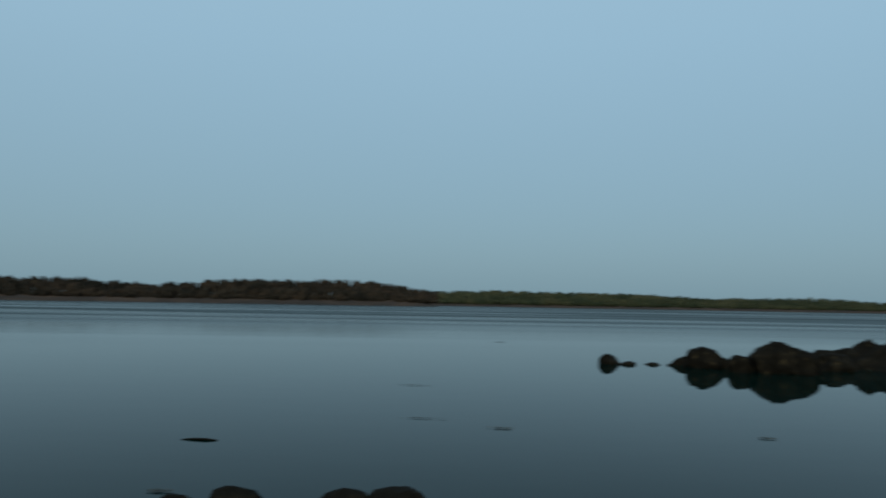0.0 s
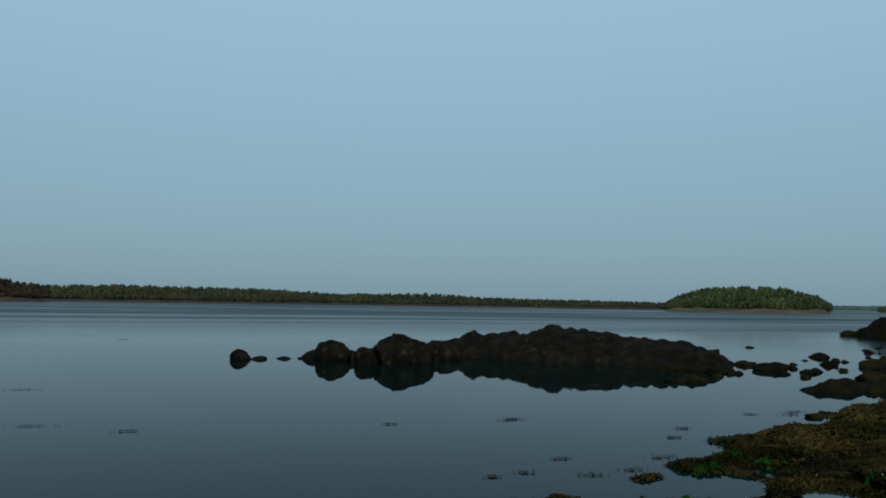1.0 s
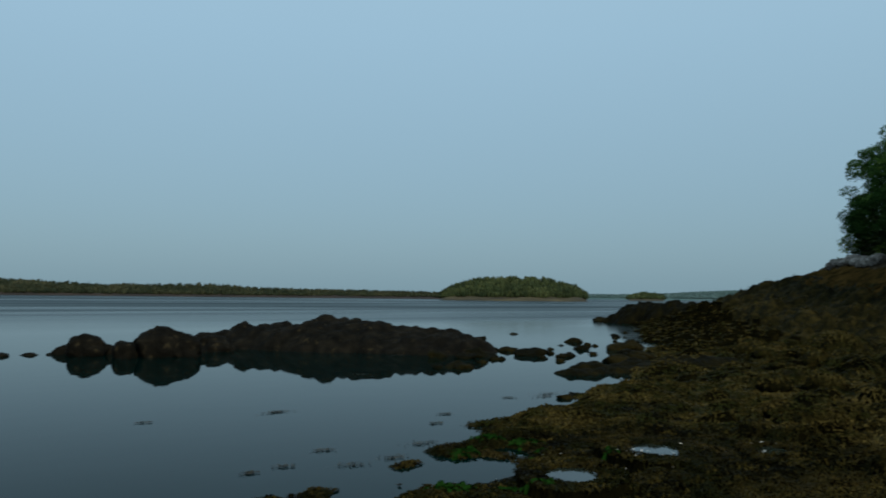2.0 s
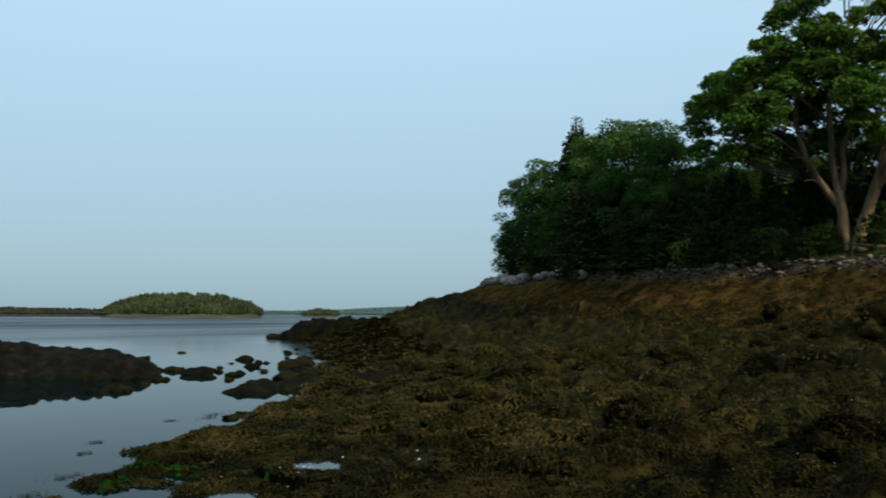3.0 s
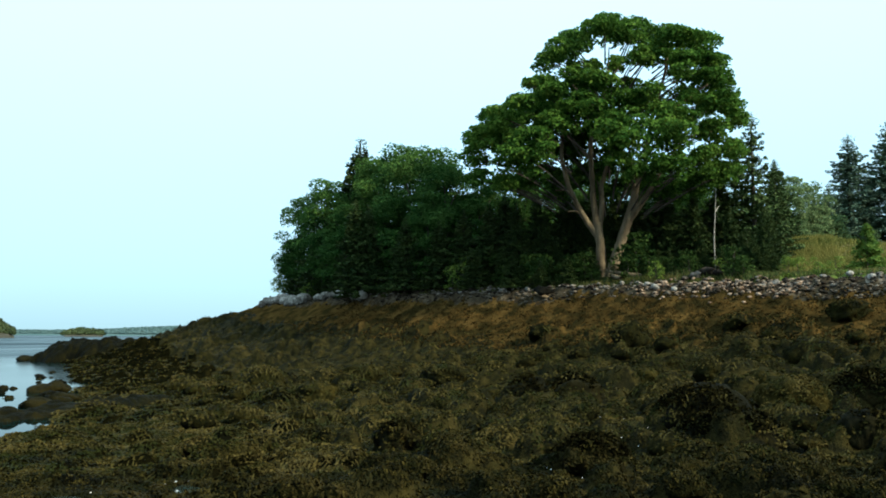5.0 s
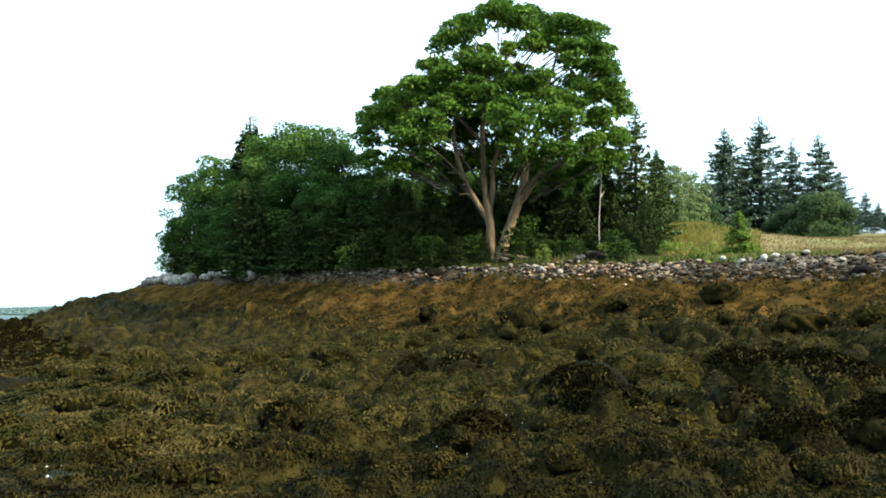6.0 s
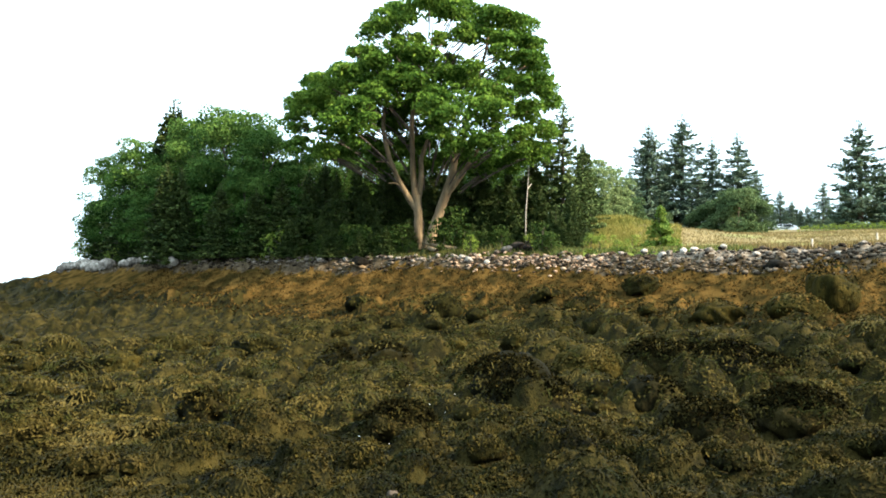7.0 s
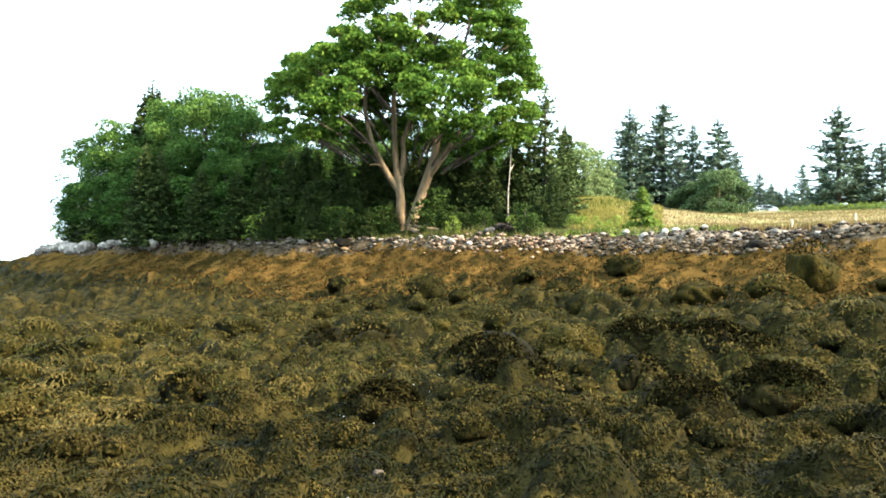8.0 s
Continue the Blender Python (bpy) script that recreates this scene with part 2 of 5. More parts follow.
def water_material():
    m = bpy.data.materials.new("sea_water")
    m.use_nodes = True
    n, l = m.node_tree.nodes, m.node_tree.links
    b = n["Principled BSDF"]
    b.inputs["Base Color"].default_value = (0.0002, 0.0050, 0.0046, 1)
    b.inputs["Roughness"].default_value = 0.035
    b.inputs["IOR"].default_value = 1.095
    b.inputs["Specular Tint"].default_value = (0.5, 1.0, 0.95, 1)
    tc = n.new("ShaderNodeTexCoord")
    # long calm swell, and bands of ripples out by the far shore
    mp = n.new("ShaderNodeMapping")
    mp.inputs["Scale"].default_value = (0.6, 1.0, 1.0)
    l.new(tc.outputs["Object"], mp.inputs[0])
    n1 = n.new("ShaderNodeTexNoise")
    n1.inputs["Scale"].default_value, n1.inputs["Detail"].default_value = 0.9, 3.0
    l.new(mp.outputs[0], n1.inputs["Vector"])
    b1 = n.new("ShaderNodeBump")
    b1.inputs["Strength"].default_value, b1.inputs["Distance"].default_value = 0.10, 0.02
    l.new(n1.outputs["Fac"], b1.inputs["Height"])
    mp2 = n.new("ShaderNodeMapping")
    mp2.inputs["Scale"].default_value = (0.006, 0.05, 1.0)
    l.new(tc.outputs["Object"], mp2.inputs[0])
    n2 = n.new("ShaderNodeTexNoise")
    n2.inputs["Scale"].default_value, n2.inputs["Detail"].default_value = 1.0, 5.0
    l.new(mp2.outputs[0], n2.inputs["Vector"])
    r2 = n.new("ShaderNodeValToRGB")
    r2.color_ramp.elements[0].position, r2.color_ramp.elements[0].color = 0.40, (0.2, 0.2, 0.2, 1)
    r2.color_ramp.elements[1].position, r2.color_ramp.elements[1].color = 0.60, (0.45, 0.45, 0.45, 1)
    l.new(n2.outputs["Fac"], r2.inputs[0])
    ln = n.new("ShaderNodeVectorMath")
    ln.operation = "LENGTH"
    l.new(tc.outputs["Object"], ln.inputs[0])
    mr = n.new("ShaderNodeMapRange")
    mr.inputs["From Min"].default_value, mr.inputs["From Max"].default_value = 32, 110
    mr.inputs["To Min"].default_value, mr.inputs["To Max"].default_value = 0.05, 1.0
    l.new(ln.outputs["Value"], mr.inputs["Value"])
    mu = n.new("ShaderNodeMath")
    mu.operation = "MULTIPLY"
    l.new(r2.outputs[0], mu.inputs[0])
    l.new(mr.outputs[0], mu.inputs[1])
    l.new(mu.outputs[0], b.inputs["Roughness"])
    n3 = n.new("ShaderNodeTexNoise")
    n3.inputs["Scale"].default_value, n3.inputs["Detail"].default_value = 1.6, 4.0
    l.new(tc.outputs["Object"], n3.inputs["Vector"])
    m3 = n.new("ShaderNodeMapRange")
    m3.inputs["From Min"].default_value, m3.inputs["From Max"].default_value = 45, 160
    m3.inputs["To Min"].default_value, m3.inputs["To Max"].default_value = 0.0, 0.35
    l.new(ln.outputs["Value"], m3.inputs["Value"])
    b3 = n.new("ShaderNodeBump")
    b3.inputs["Distance"].default_value = 0.06
    l.new(m3.outputs[0], b3.inputs["Strength"])
    l.new(n3.outputs["Fac"], b3.inputs["Height"])
    l.new(b1.outputs[0], b3.inputs["Normal"])
    l.new(b3.outputs[0], b.inputs["Normal"])
    return m


M_WATER = water_material()
M_POOL = mat("tide_pool_water", [(0.008, 0.012, 0.009), (0.014, 0.018, 0.014)], 3, 0.05, 0, 1, 0.09)


# ------------------------------------------------------------------ mesh helpers
def mesh_of(name, verts, faces, mats, index=None, smooth=True):
    """A mesh from arrays: verts (n, 3), faces (m, 3) or (m, 4)."""
    verts, faces = np.asarray(verts, dtype=np.float32), np.asarray(faces, dtype=np.int32)
    me = bpy.data.meshes.new(name)
    me.vertices.add(len(verts))
    me.vertices.foreach_set("co", verts.ravel())
    k = faces.shape[1]
    me.loops.add(faces.size)
    me.loops.foreach_set("vertex_index", faces.ravel())
    me.polygons.add(len(faces))
    me.polygons.foreach_set("loop_start", np.arange(0, faces.size, k, dtype=np.int32))
    me.polygons.foreach_set("use_smooth", np.full(len(faces), smooth, dtype=bool))
    for m in (mats if isinstance(mats, (list, tuple)) else [mats]):
        me.materials.append(m)
    if index is not None:
        me.polygons.foreach_set("material_index", np.asarray(index, dtype=np.int32))
    me.update(calc_edges=True)
    return me


def part(name, me, parent, label=""):
    ob = new(name, me)
    ob.parent = parent
    return tagged(ob, label)


def thing(name, m, label, category, group="", kind=""):
    ob = new(name)
    ob.matrix_world = m
    return tagged(ob, label, category, group, kind)


TAB = np.random.default_rng(7).random((256, 256))


def vnoise(x, y, s=0):
    """Smooth value noise, 0 to 1."""
    x, y = np.asarray(x) + 31.7 * s + 1000, np.asarray(y) + 17.3 * s + 1000
    xi, yi = np.floor(x).astype(int), np.floor(y).astype(int)
    u, v = x - xi, y - yi
    u, v = u * u * (3 - 2 * u), v * v * (3 - 2 * v)
    g = lambda a, b: TAB[a & 255, b & 255]
    return (g(xi, yi) * (1 - u) + g(xi + 1, yi) * u) * (1 - v) + (g(xi, yi + 1) * (1 - u) + g(xi + 1, yi + 1) * u) * v


def fbm(x, y, octaves=4, s=0):
    t, a, tot = 0, 1.0, 0
    for i in range(octaves):
        t, tot = t + a * vnoise(np.asarray(x) * 2 ** i, np.asarray(y) * 2 ** i, s + i), tot + a
        a *= 0.5
    return t / tot


def domes(x, y, cell, rmin, rmax, amp, chance, s=0):
    """The upper hull of round humps scattered on a jittered grid."""
    gx, gy = np.floor(x / cell).astype(int), np.floor(y / cell).astype(int)
    best = np.zeros_like(x)
    for dx in (-1, 0, 1):
        for dy in (-1, 0, 1):
            cx, cy = gx + dx, gy + dy
            r = lambda k: TAB[(cx * 3 + k * 37 + s * 11) & 255, (cy * 5 + k * 59 + s * 7) & 255]
            px, py = (cx + 0.15 + 0.7 * r(1)) * cell, (cy + 0.15 + 0.7 * r(2)) * cell
            rad = (rmin + (rmax - rmin) * r(3)) * cell
            an = r(6) * math.pi
            ex, ey = (x - px) * np.cos(an) + (y - py) * np.sin(an), -(x - px) * np.sin(an) + (y - py) * np.cos(an)
            d2 = (ex ** 2 + (ey * 1.45) ** 2) / rad ** 2
            h = amp * (0.35 + 0.65 * r(4)) * np.sqrt(np.clip(1 - d2, 0, 1)) * (r(5) < chance)
            best = np.maximum(best, h)
    return best


def ss(a, b, x):
    t = np.clip((np.asarray(x, dtype=float) - a) / (b - a), 0, 1)
    return t * t * (3 - 2 * t)


# ------------------------------------------------------------------ the lie of the land
POOLS = [(8.85, 6.25, 0.44, 0.32), (9.75, 5.15, 0.42, 0.2), (6.95, 5.95, 0.40, 0.26)]   # x, y, two half widths


def shore(x, y):
    """Distance inland of the low-water line, along it, and from it to the high-tide stones."""
    rx, ry = x - 10.0, y - 9.5
    s1, u = 0.6 * rx - 0.8 * ry, 0.8 * rx + 0.6 * ry
    s1 = s1 - np.interp(u, [-8, -1, 1, 2.5, 5, 9, 16, 26, 47, 63], [-1.2, -0.35, 0.45, 0.9, 1.1, 2.0, 2.5, 2.3, 1.9, 0.6])
    s2 = 7.0 - y + 0.05 * x
    k = 1.5
    hmix = np.clip(0.5 + 0.5 * (s1 - s2) / k, 0, 1)
    s = s2 * (1 - hmix) + s1 * hmix + k * hmix * (1 - hmix)
    span = np.interp(u, [-30, 1.9, 15, 32, 45, 60], [36, 28.3, 21.2, 14.4, 12.6, 12.6])
    return s, u, span


def weed_limit(x, y):
    """How far up the foreshore the live weed reaches, as a share of the way to the stones."""
    return np.interp(np.degrees(np.arctan2(x, y)), [82, 98, 110], [0.81, 0.84, 0.80])


def base_height(x, y):
    s, u, span = shore(x, y)
    q = s / span
    qc = np.clip(q, 0, 1)
    p = np.interp(u, [-30, 20, 34, 46], [4.0, 4.0, 2.5, 1.3])
    lin = np.interp(u, [-30, 20, 46], [0.12, 0.12, 0.3])
    z = 4.15 * (lin * qc + (1 - lin) * qc ** p)
    z = np.where(q < 0, np.maximum(s * 0.16, -2.5), z) + 0.05 * ss(-0.8, 0.6, s)
    over = np.maximum(s - span, 0)
    inland = 0.4 * ss(0, 2.5, over) * ss(-7, -2, y) + 0.1 * over
    z = z + np.where(inland > 5.45, 5.45 + 0.6 * np.tanh((inland - 5.45) / 2.0), inland)
    keep = np.maximum(ss(64, 57, x), ss(30, 21, y))
    return z * keep - 2.5 * (1 - keep), q, over


def pool_level(px, py):
    return float(base_height(np.array([px]), np.array([py]))[0][0]) + 0.045


def height(x, y):
    """The ground with its weed-covered humps."""
    x, y = np.asarray(x, dtype=float), np.asarray(y, dtype=float)
    z, q, over = base_height(x, y)
    s = shore(x, y)[0]
    weed = ss(-1.1, 0.9, s) * (1 - ss(0.84, 0.97, q))
    smoother = 1 - 0.6 * ss(0.78, 0.92, q)
    wob = (fbm(x * 0.9, y * 0.9, 3, 3) - 0.5) * 0.5
    big = domes(x + wob, y + wob, 1.9, 0.25, 0.5, 0.62, 0.5, 1)
    medium = domes(x + wob * 0.6, y - wob * 0.6, 0.85, 0.3, 0.56, 0.42, 0.72, 2)
    small = domes(x, y, 0.32, 0.3, 0.6, 0.11, 0.8, 3)
    near = ss(0.0, 0.32, q)
    medium = medium * np.clip(-0.35 + 2.3 * fbm(x * 0.35 + 9, y * 0.35, 3, 33), 0.25, 1.25)
    h = (np.maximum(big * (0.35 + 0.65 * near), medium) + small + (fbm(x * 5, y * 5, 3, 9) - 0.5) * 0.07)
    z = z + weed * h * smoother * (0.32 + 0.68 * near) + weed * (fbm(x * 0.35, y * 0.35, 3, 5) - 0.5) * 0.32
    # the water's edge breaks up into clumps, gaps and little bays
    ragged = ss(-1.6, -0.2, s) * (1 - ss(0.5, 2.4, s))
    z = z + ragged * ((fbm(x * 0.8, y * 0.8, 2, 14) - 0.5) * 0.26 + (fbm(x * 2.6, y * 2.6, 3, 15) - 0.5) * 0.22 - 0.01)
    rough = ss(0.91, 0.97, q) * (1 - ss(0.6, 2.0, over))
    z = z + rough * domes(x, y, 0.7, 0.3, 0.6, 0.22, 0.7, 5)
    z = z + ss(2, 8, over) * (fbm(x * 0.12, y * 0.12, 3, 6) - 0.5) * 0.8
    # the land rises again behind the meadow's brow, where the car stands
    z = z + 2.2 * ss(86, 114, np.hypot(x, y)) * ss(96, 103, np.degrees(np.arctan2(x, y))) * (x > 0)
    # a grassy knoll beside the wood
    z = z + 1.5 * np.exp(-((x - 52.0) ** 2 + (y + 10.0) ** 2) / 42.0)
    for px, py, ra, rb in POOLS:
        d = ((x - px) * 0.75 + (y - py) * 0.66) ** 2 / ra ** 2 + (-(x - px) * 0.66 + (y - py) * 0.75) ** 2 / rb ** 2
        d = d + (fbm(x * 3.5, y * 3.5, 4, 12) - 0.5) * 1.1
        level = pool_level(px, py)
        z = np.where((d > 0.8) & (d < 5), np.maximum(z, level + 0.05 * ss(0.8, 1.6, d) - 0.03), z)
        z = np.where(d < 4, np.minimum(z, level + 0.10 + 0.10 * np.maximum(d - 1, 0)), z)
        z = z * ss(0.55, 1.1, d) + (level - 0.06) * (1 - ss(0.55, 1.1, d))
    return z


def ground_at(x, y):
    return float(height(np.array([x]), np.array([y]))[0])


def at(az, d):
    """A place on the plan, by the compass angle from +y and the distance from the walker's stand."""
    return d * math.sin(radians(az)), d * math.cos(radians(az))


def build_ground():
    """One sheet, finest on the foreshore."""
    az = np.concatenate([np.arange(-30, 132, 0.24), np.arange(132, 330, 1.0)])
    rad = np.concatenate([[0.0], np.geomspace(0.15, 6.0, 110), np.geomspace(6.1, 75, 420), np.geomspace(79, 3800, 40)])
    A, R = np.meshgrid(np.radians(az), rad)
    x, y = R * np.sin(A), R * np.cos(A)
    z = height(x, y)
    nr, na = x.shape
    v = np.stack([x, y, z], -1).reshape(-1, 3)
    i = np.arange(nr - 1)[:, None] * na
    j = np.arange(na)[None, :]
    j2 = (j + 1) % na
    f = np.stack([i + j, i + na + j, i + na + j2, i + j2], -1).reshape(-1, 4)
    c = v[f].mean(1)
    s, u, span = shore(c[:, 0], c[:, 1])
    jit = (fbm(c[:, 0] * 0.5, c[:, 1] * 0.5, 4, 20) - 0.5)
    q, over = s / span + jit * 0.10, s - span + jit * 1.0
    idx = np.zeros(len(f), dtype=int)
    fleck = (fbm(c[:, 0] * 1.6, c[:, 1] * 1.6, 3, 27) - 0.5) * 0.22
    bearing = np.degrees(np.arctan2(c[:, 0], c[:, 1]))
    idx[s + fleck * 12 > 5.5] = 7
    idx[q + fleck > weed_limit(c[:, 0], c[:, 1]) - 0.01] = 1
    idx[q > 0.968] = 2
    idx[(q > 0.955) & (bearing > 98) & (bearing < 135)] = 2
    idx[over > 0.5] = 3
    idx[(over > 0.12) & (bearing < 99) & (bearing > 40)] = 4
    idx[(over > -0.25) & (over < 1.9) & (bearing > 104) & (bearing < 135)] = 5
    idx[(over > 0.4) & (over < 4.5) & (bearing > 99) & (bearing < 107)] = 6
    me = mesh_of("ground", v, f, [M_WEED, M_ORANGE, M_SHINGLE, M_MEADOW, M_FLOOR, M_GRAVEL, M_TURF, M_DRYWEED], idx)
    ob = new("ground", me)
    tagged(ob, "weed-covered rocky foreshore rising to stones, meadow and wood", "ground", kind="structure")


def build_water():
    az = np.radians(np.arange(0, 360, 6))
    rad = np.array([0.5, 40, 150, 600, 1600, 4500])
    A, R = np.meshgrid(az, rad)
    v = np.stack([R * np.sin(A), R * np.cos(A), np.zeros_like(R)], -1).reshape(-1, 3)
    n = len(az)
    f = [(i * n + j, (i + 1) * n + j, (i + 1) * n + (j + 1) % n, i * n + (j + 1) % n) for i in range(len(rad) - 1) for j in range(n)]
    ob = new("water", mesh_of("water", v, f, M_WATER))
    tagged(ob, "calm grey-teal sea water at low tide", "water", kind="structure")


build_ground()
build_water()


# ------------------------------------------------------------------ rocks
def sphere_points(level):
    bm = bmesh.new()
    bmesh.ops.create_icosphere(bm, subdivisions=level, radius=1)
    v = np.array([p.co for p in bm.verts])
    f = np.array([[p.index for p in q.verts] for q in bm.faces])
    bm.free()
    return v, f


ICO2, ICO3, ICO4 = sphere_points(2), sphere_points(3), sphere_points(4)


def rock_mesh(name, sx, sy, sz, material, seed, level=3, rough=0.35, flat=0.3, freq=1.6):
    """A worn stone with its foot sunk at z = 0: an uneven ball, cut flatter by chance planes."""
    v, f = {2: ICO2, 3: ICO3, 4: ICO4}[level]
    v = v.copy()
    g = np.random.default_rng(seed)
    for _ in range(7):
        d = g.normal(size=3)
        d /= np.linalg.norm(d)
        h = 0.62 + 0.3 * g.random()
        over = np.maximum(v @ d - h, 0)
        v -= over[:, None] * d * (0.9 if flat else 0.0)
    n1 = fbm(v[:, 0] * freq + seed * 3.1 + v[:, 2] * 0.7, v[:, 1] * freq + v[:, 2] * freq, 4, seed % 50)
    n2 = fbm(v[:, 0] * freq * 3 + v[:, 2] * 2.3, v[:, 1] * freq * 3 - v[:, 2] * freq * 2, 3, seed % 37 + 9)
    v *= (1 + rough * (n1 - 0.5) * 1.6 + rough * 0.5 * (n2 - 0.5))[:, None]
    v *= (sx, sy, sz)
    return mesh_of(name, v, f, material)


def rock(name, x, y, sx, sy, top, material, seed, label, category, group, level=3, turn=0.0, z=None, rough=0.35):
    """A rock whose top stands at height top, sunk with its lower third."""
    foot = (ground_at(x, y) if z is None else z)
    half = max((top - foot) / 1.45, 0.08)
    ob = new(name, rock_mesh(name, sx, sy, half, material, seed, level, rough))
    ob.matrix_world = pose(x, y, foot + 0.45 * half, 0, 0, turn)
    return tagged(ob, label, category, group)


def outcrop(name, a, b, half, tops, seed, label, category, material, na=170, nb=60, foot=-0.35, rough=1.0, lean=0.0):
    """A ridge of bedrock from a to b on the plan; tops: heights along it, evenly spaced."""
    a, b = Vector((*a, 0)), Vector((*b, 0))
    d = (b - a)
    n = Vector((-d.y, d.x, 0)).normalized()
    U, W = np.meshgrid(np.linspace(0, 1, na), np.linspace(-1, 1, nb), indexing="ij")
    ridge = np.interp(U, np.linspace(0, 1, len(tops)), tops)
    wide = half * (0.55 + 0.9 * fbm(U * 7 + seed, U * 0 + W * 0.6, 3, seed)) * np.minimum(1, np.sqrt(np.clip(np.sin(np.pi * np.clip(U, 0.0, 1.0)), 0, 1)) * 1.6 + 0.15)
    L = d.length
    X, Y = a.x + d.x * U + n.x * W * wide, a.y + d.y * U + n.y * W * wide
    body = np.clip(1 - np.abs(W - lean) ** 2.2, 0, 1) ** 0.8
    crag = (domes(X, Y, 1.1, 0.35, 0.62, 0.34, 0.9, seed) + domes(X, Y, 0.45, 0.35, 0.62, 0.14, 0.95, seed + 1)) * rough
    Z = foot + (ridge - foot) * body * (0.74 + 0.4 * (fbm(X * 0.8, Y * 0.8, 4, seed + 2) - 0.3)) + crag * np.clip(body * 1.5, 0, 1) * 0.7 - 0.12 * rough
    edge = np.minimum(np.minimum(U, 1 - U) * L / 0.5, 1)
    Z = foot + (Z - foot) * np.clip(edge, 0, 1)
    v = np.stack([X, Y, Z], -1).reshape(-1, 3)
    i, j = np.meshgrid(np.arange(na - 1), np.arange(nb - 1), indexing="ij")
    k = (i * nb + j).ravel()
    f = np.stack([k, k + nb, k + nb + 1, k + 1], -1)
    ob = new(name, mesh_of(name, v, f, material))
    return tagged(ob, label, category)


def build_sea_rocks():
    outcrop("rock_islet", at(22.8, 34.0), at(44.4, 30.0), 2.4,
            [0.35, 0.66, 0.78, 0.95, 1.2, 1.1, 1.15, 1.34, 1.32, 1.28, 1.24, 1.2, 1.08, 0.98, 0.72, 0.4], 11,
            "long black wet bedrock islet standing in calm water", "rock islet", M_ROCK, lean=0.1)
    lab = "black wet rock rising from calm water"
    for i, (az, d, sx, sy, top) in enumerate([
            (11.3, 29.3, 0.36, 0.4, 0.33), (12.5, 29.3, 0.28, 0.3, 0.12), (14.0, 29.5, 0.3, 0.2, 0.09), (15.2, 29.6, 0.12, 0.1, 0.08),
            (16.2, 30.0, 0.55, 0.35, 0.33), (17.4, 29.0, 0.60, 0.6, 0.70), (18.6, 29.2, 0.4, 0.3, 0.32),
            (19.7, 27.6, 0.42, 0.5, 0.55), (21.9, 28.2, 0.95, 0.9, 0.92), (23.4, 28.0, 0.6, 0.6, 0.66), (25.0, 30.5, 0.8, 0.8, 0.5)]):
        x, y = at(az, d)
        rock("sea_rock", x, y, sx, sy, top, M_ROCK, 40 + i, lab, "rock", "rocks beside the islet", 4 if sx > 0.5 else 3, turn=-az, z=-0.12)
    lab = "low weed-draped boulder in the shallows"
    for i, (x, y, s) in enumerate([
            (28.8, 24.9, 0.8), (25.1, 21.3, 0.58), (21.9, 22.1, 0.7), (21.1, 20.2, 1.1), (22.2, 20.3, 0.4), (22.0, 19.2, 0.43), (19.8, 17.7, 0.34), (27.2, 22.4, 0.4), (32.9, 25.9, 0.3),
            (34.3, 26.3, 0.26), (54.6, 44.3, 1.5), (26.3, 20.1, 1.1), (24.8, 18.9, 0.7), (20.8, 16.1, 1.1), (22.3, 16.8, 0.8), (15.6, 17.5, 0.6), (19.1, 20.8, 1.3), (18.2, 20.3, 0.7), (21.6, 22.7, 0.55),
            (18.8, 19.3, 0.46), (31.8, 31.7, 0.55), (29.8, 22.7, 0.44), (23.2, 19.2, 0.39), (30.8, 24.2, 0.3), (35.8, 28.2, 0.5), (38.5, 29.6, 0.4), (26.2, 23.4, 0.3), (20.4, 19.0, 0.3), (24.0, 21.9, 0.3),
            (17.4, 18.6, 0.4), (20.2, 21.6, 0.6), (28.0, 21.0, 0.7), (31.0, 23.4, 0.6), (15.6, 17.8, 0.62), (15.1, 17.9, 0.4), (17.6, 21.0, 0.7), (18.7, 20.7, 0.8), (20.9, 22.2, 0.5), (18.5, 19.3, 0.42),
            (26.8, 29.0, 0.8), (55.0, 44.4, 1.2), (34.2, 26.8, 0.5), (27.2, 22.8, 0.4), (21.5, 19.0, 0.6), (23.4, 17.2, 0.9), (12.8, 11.2, 0.4), (13.3, 11.4, 0.34)]):
        g = np.random.default_rng(500 + i)
        rock("shallows_boulder", x, y, s * 0.56, s * 0.48, s * g.uniform(0.2, 0.3), M_WEEDROCK, 80 + i, lab, "boulder", "boulders in the shallows", 3, turn=i * 47, z=-0.1, rough=0.7)
    lab = "weed-topped hump of rock at the water's edge"
    for i, (x, y, s, top) in enumerate([(-2.0, 8.32, 0.24, 0.17), (-0.95, 8.3, 0.27, 0.16), (-0.42, 8.3, 0.32, 0.18), (-2.62, 8.34, 0.2, 0.08)]):
        rock("edge_rock", x, y, s * 1.2, s, top, M_ROCK, 120 + i, lab, "rock", "humps at the water's edge", 3, turn=i * 31, z=-0.1)
    outcrop("rock_spit", (16.2, 14.75), (24.0, 14.2), 1.0, [0.1, 0.34, 0.42, 0.38, 0.36, 0.3], 23, "low dark rock spit hung with weed beside the water", "rock", M_WEEDROCK,
            130, 54, foot=-0.25, rough=0.8)
    outcrop("headland_rock", at(51.6, 70.0), at(57.8, 65.0), 3.2, [0.3, 1.6, 1.9, 2.0, 2.1, 2.15, 2.1], 31, "dark rounded headland outcrop at the end of the foreshore", "rock", M_WEEDROCK,
            150, 50, foot=-0.4, rough=1.0)


BOULDERS = []
DARK = (2, 3, 4, 5, 6, 7, 8, 10, 11, 27, 30, 31, 32)      # boulders with little weed


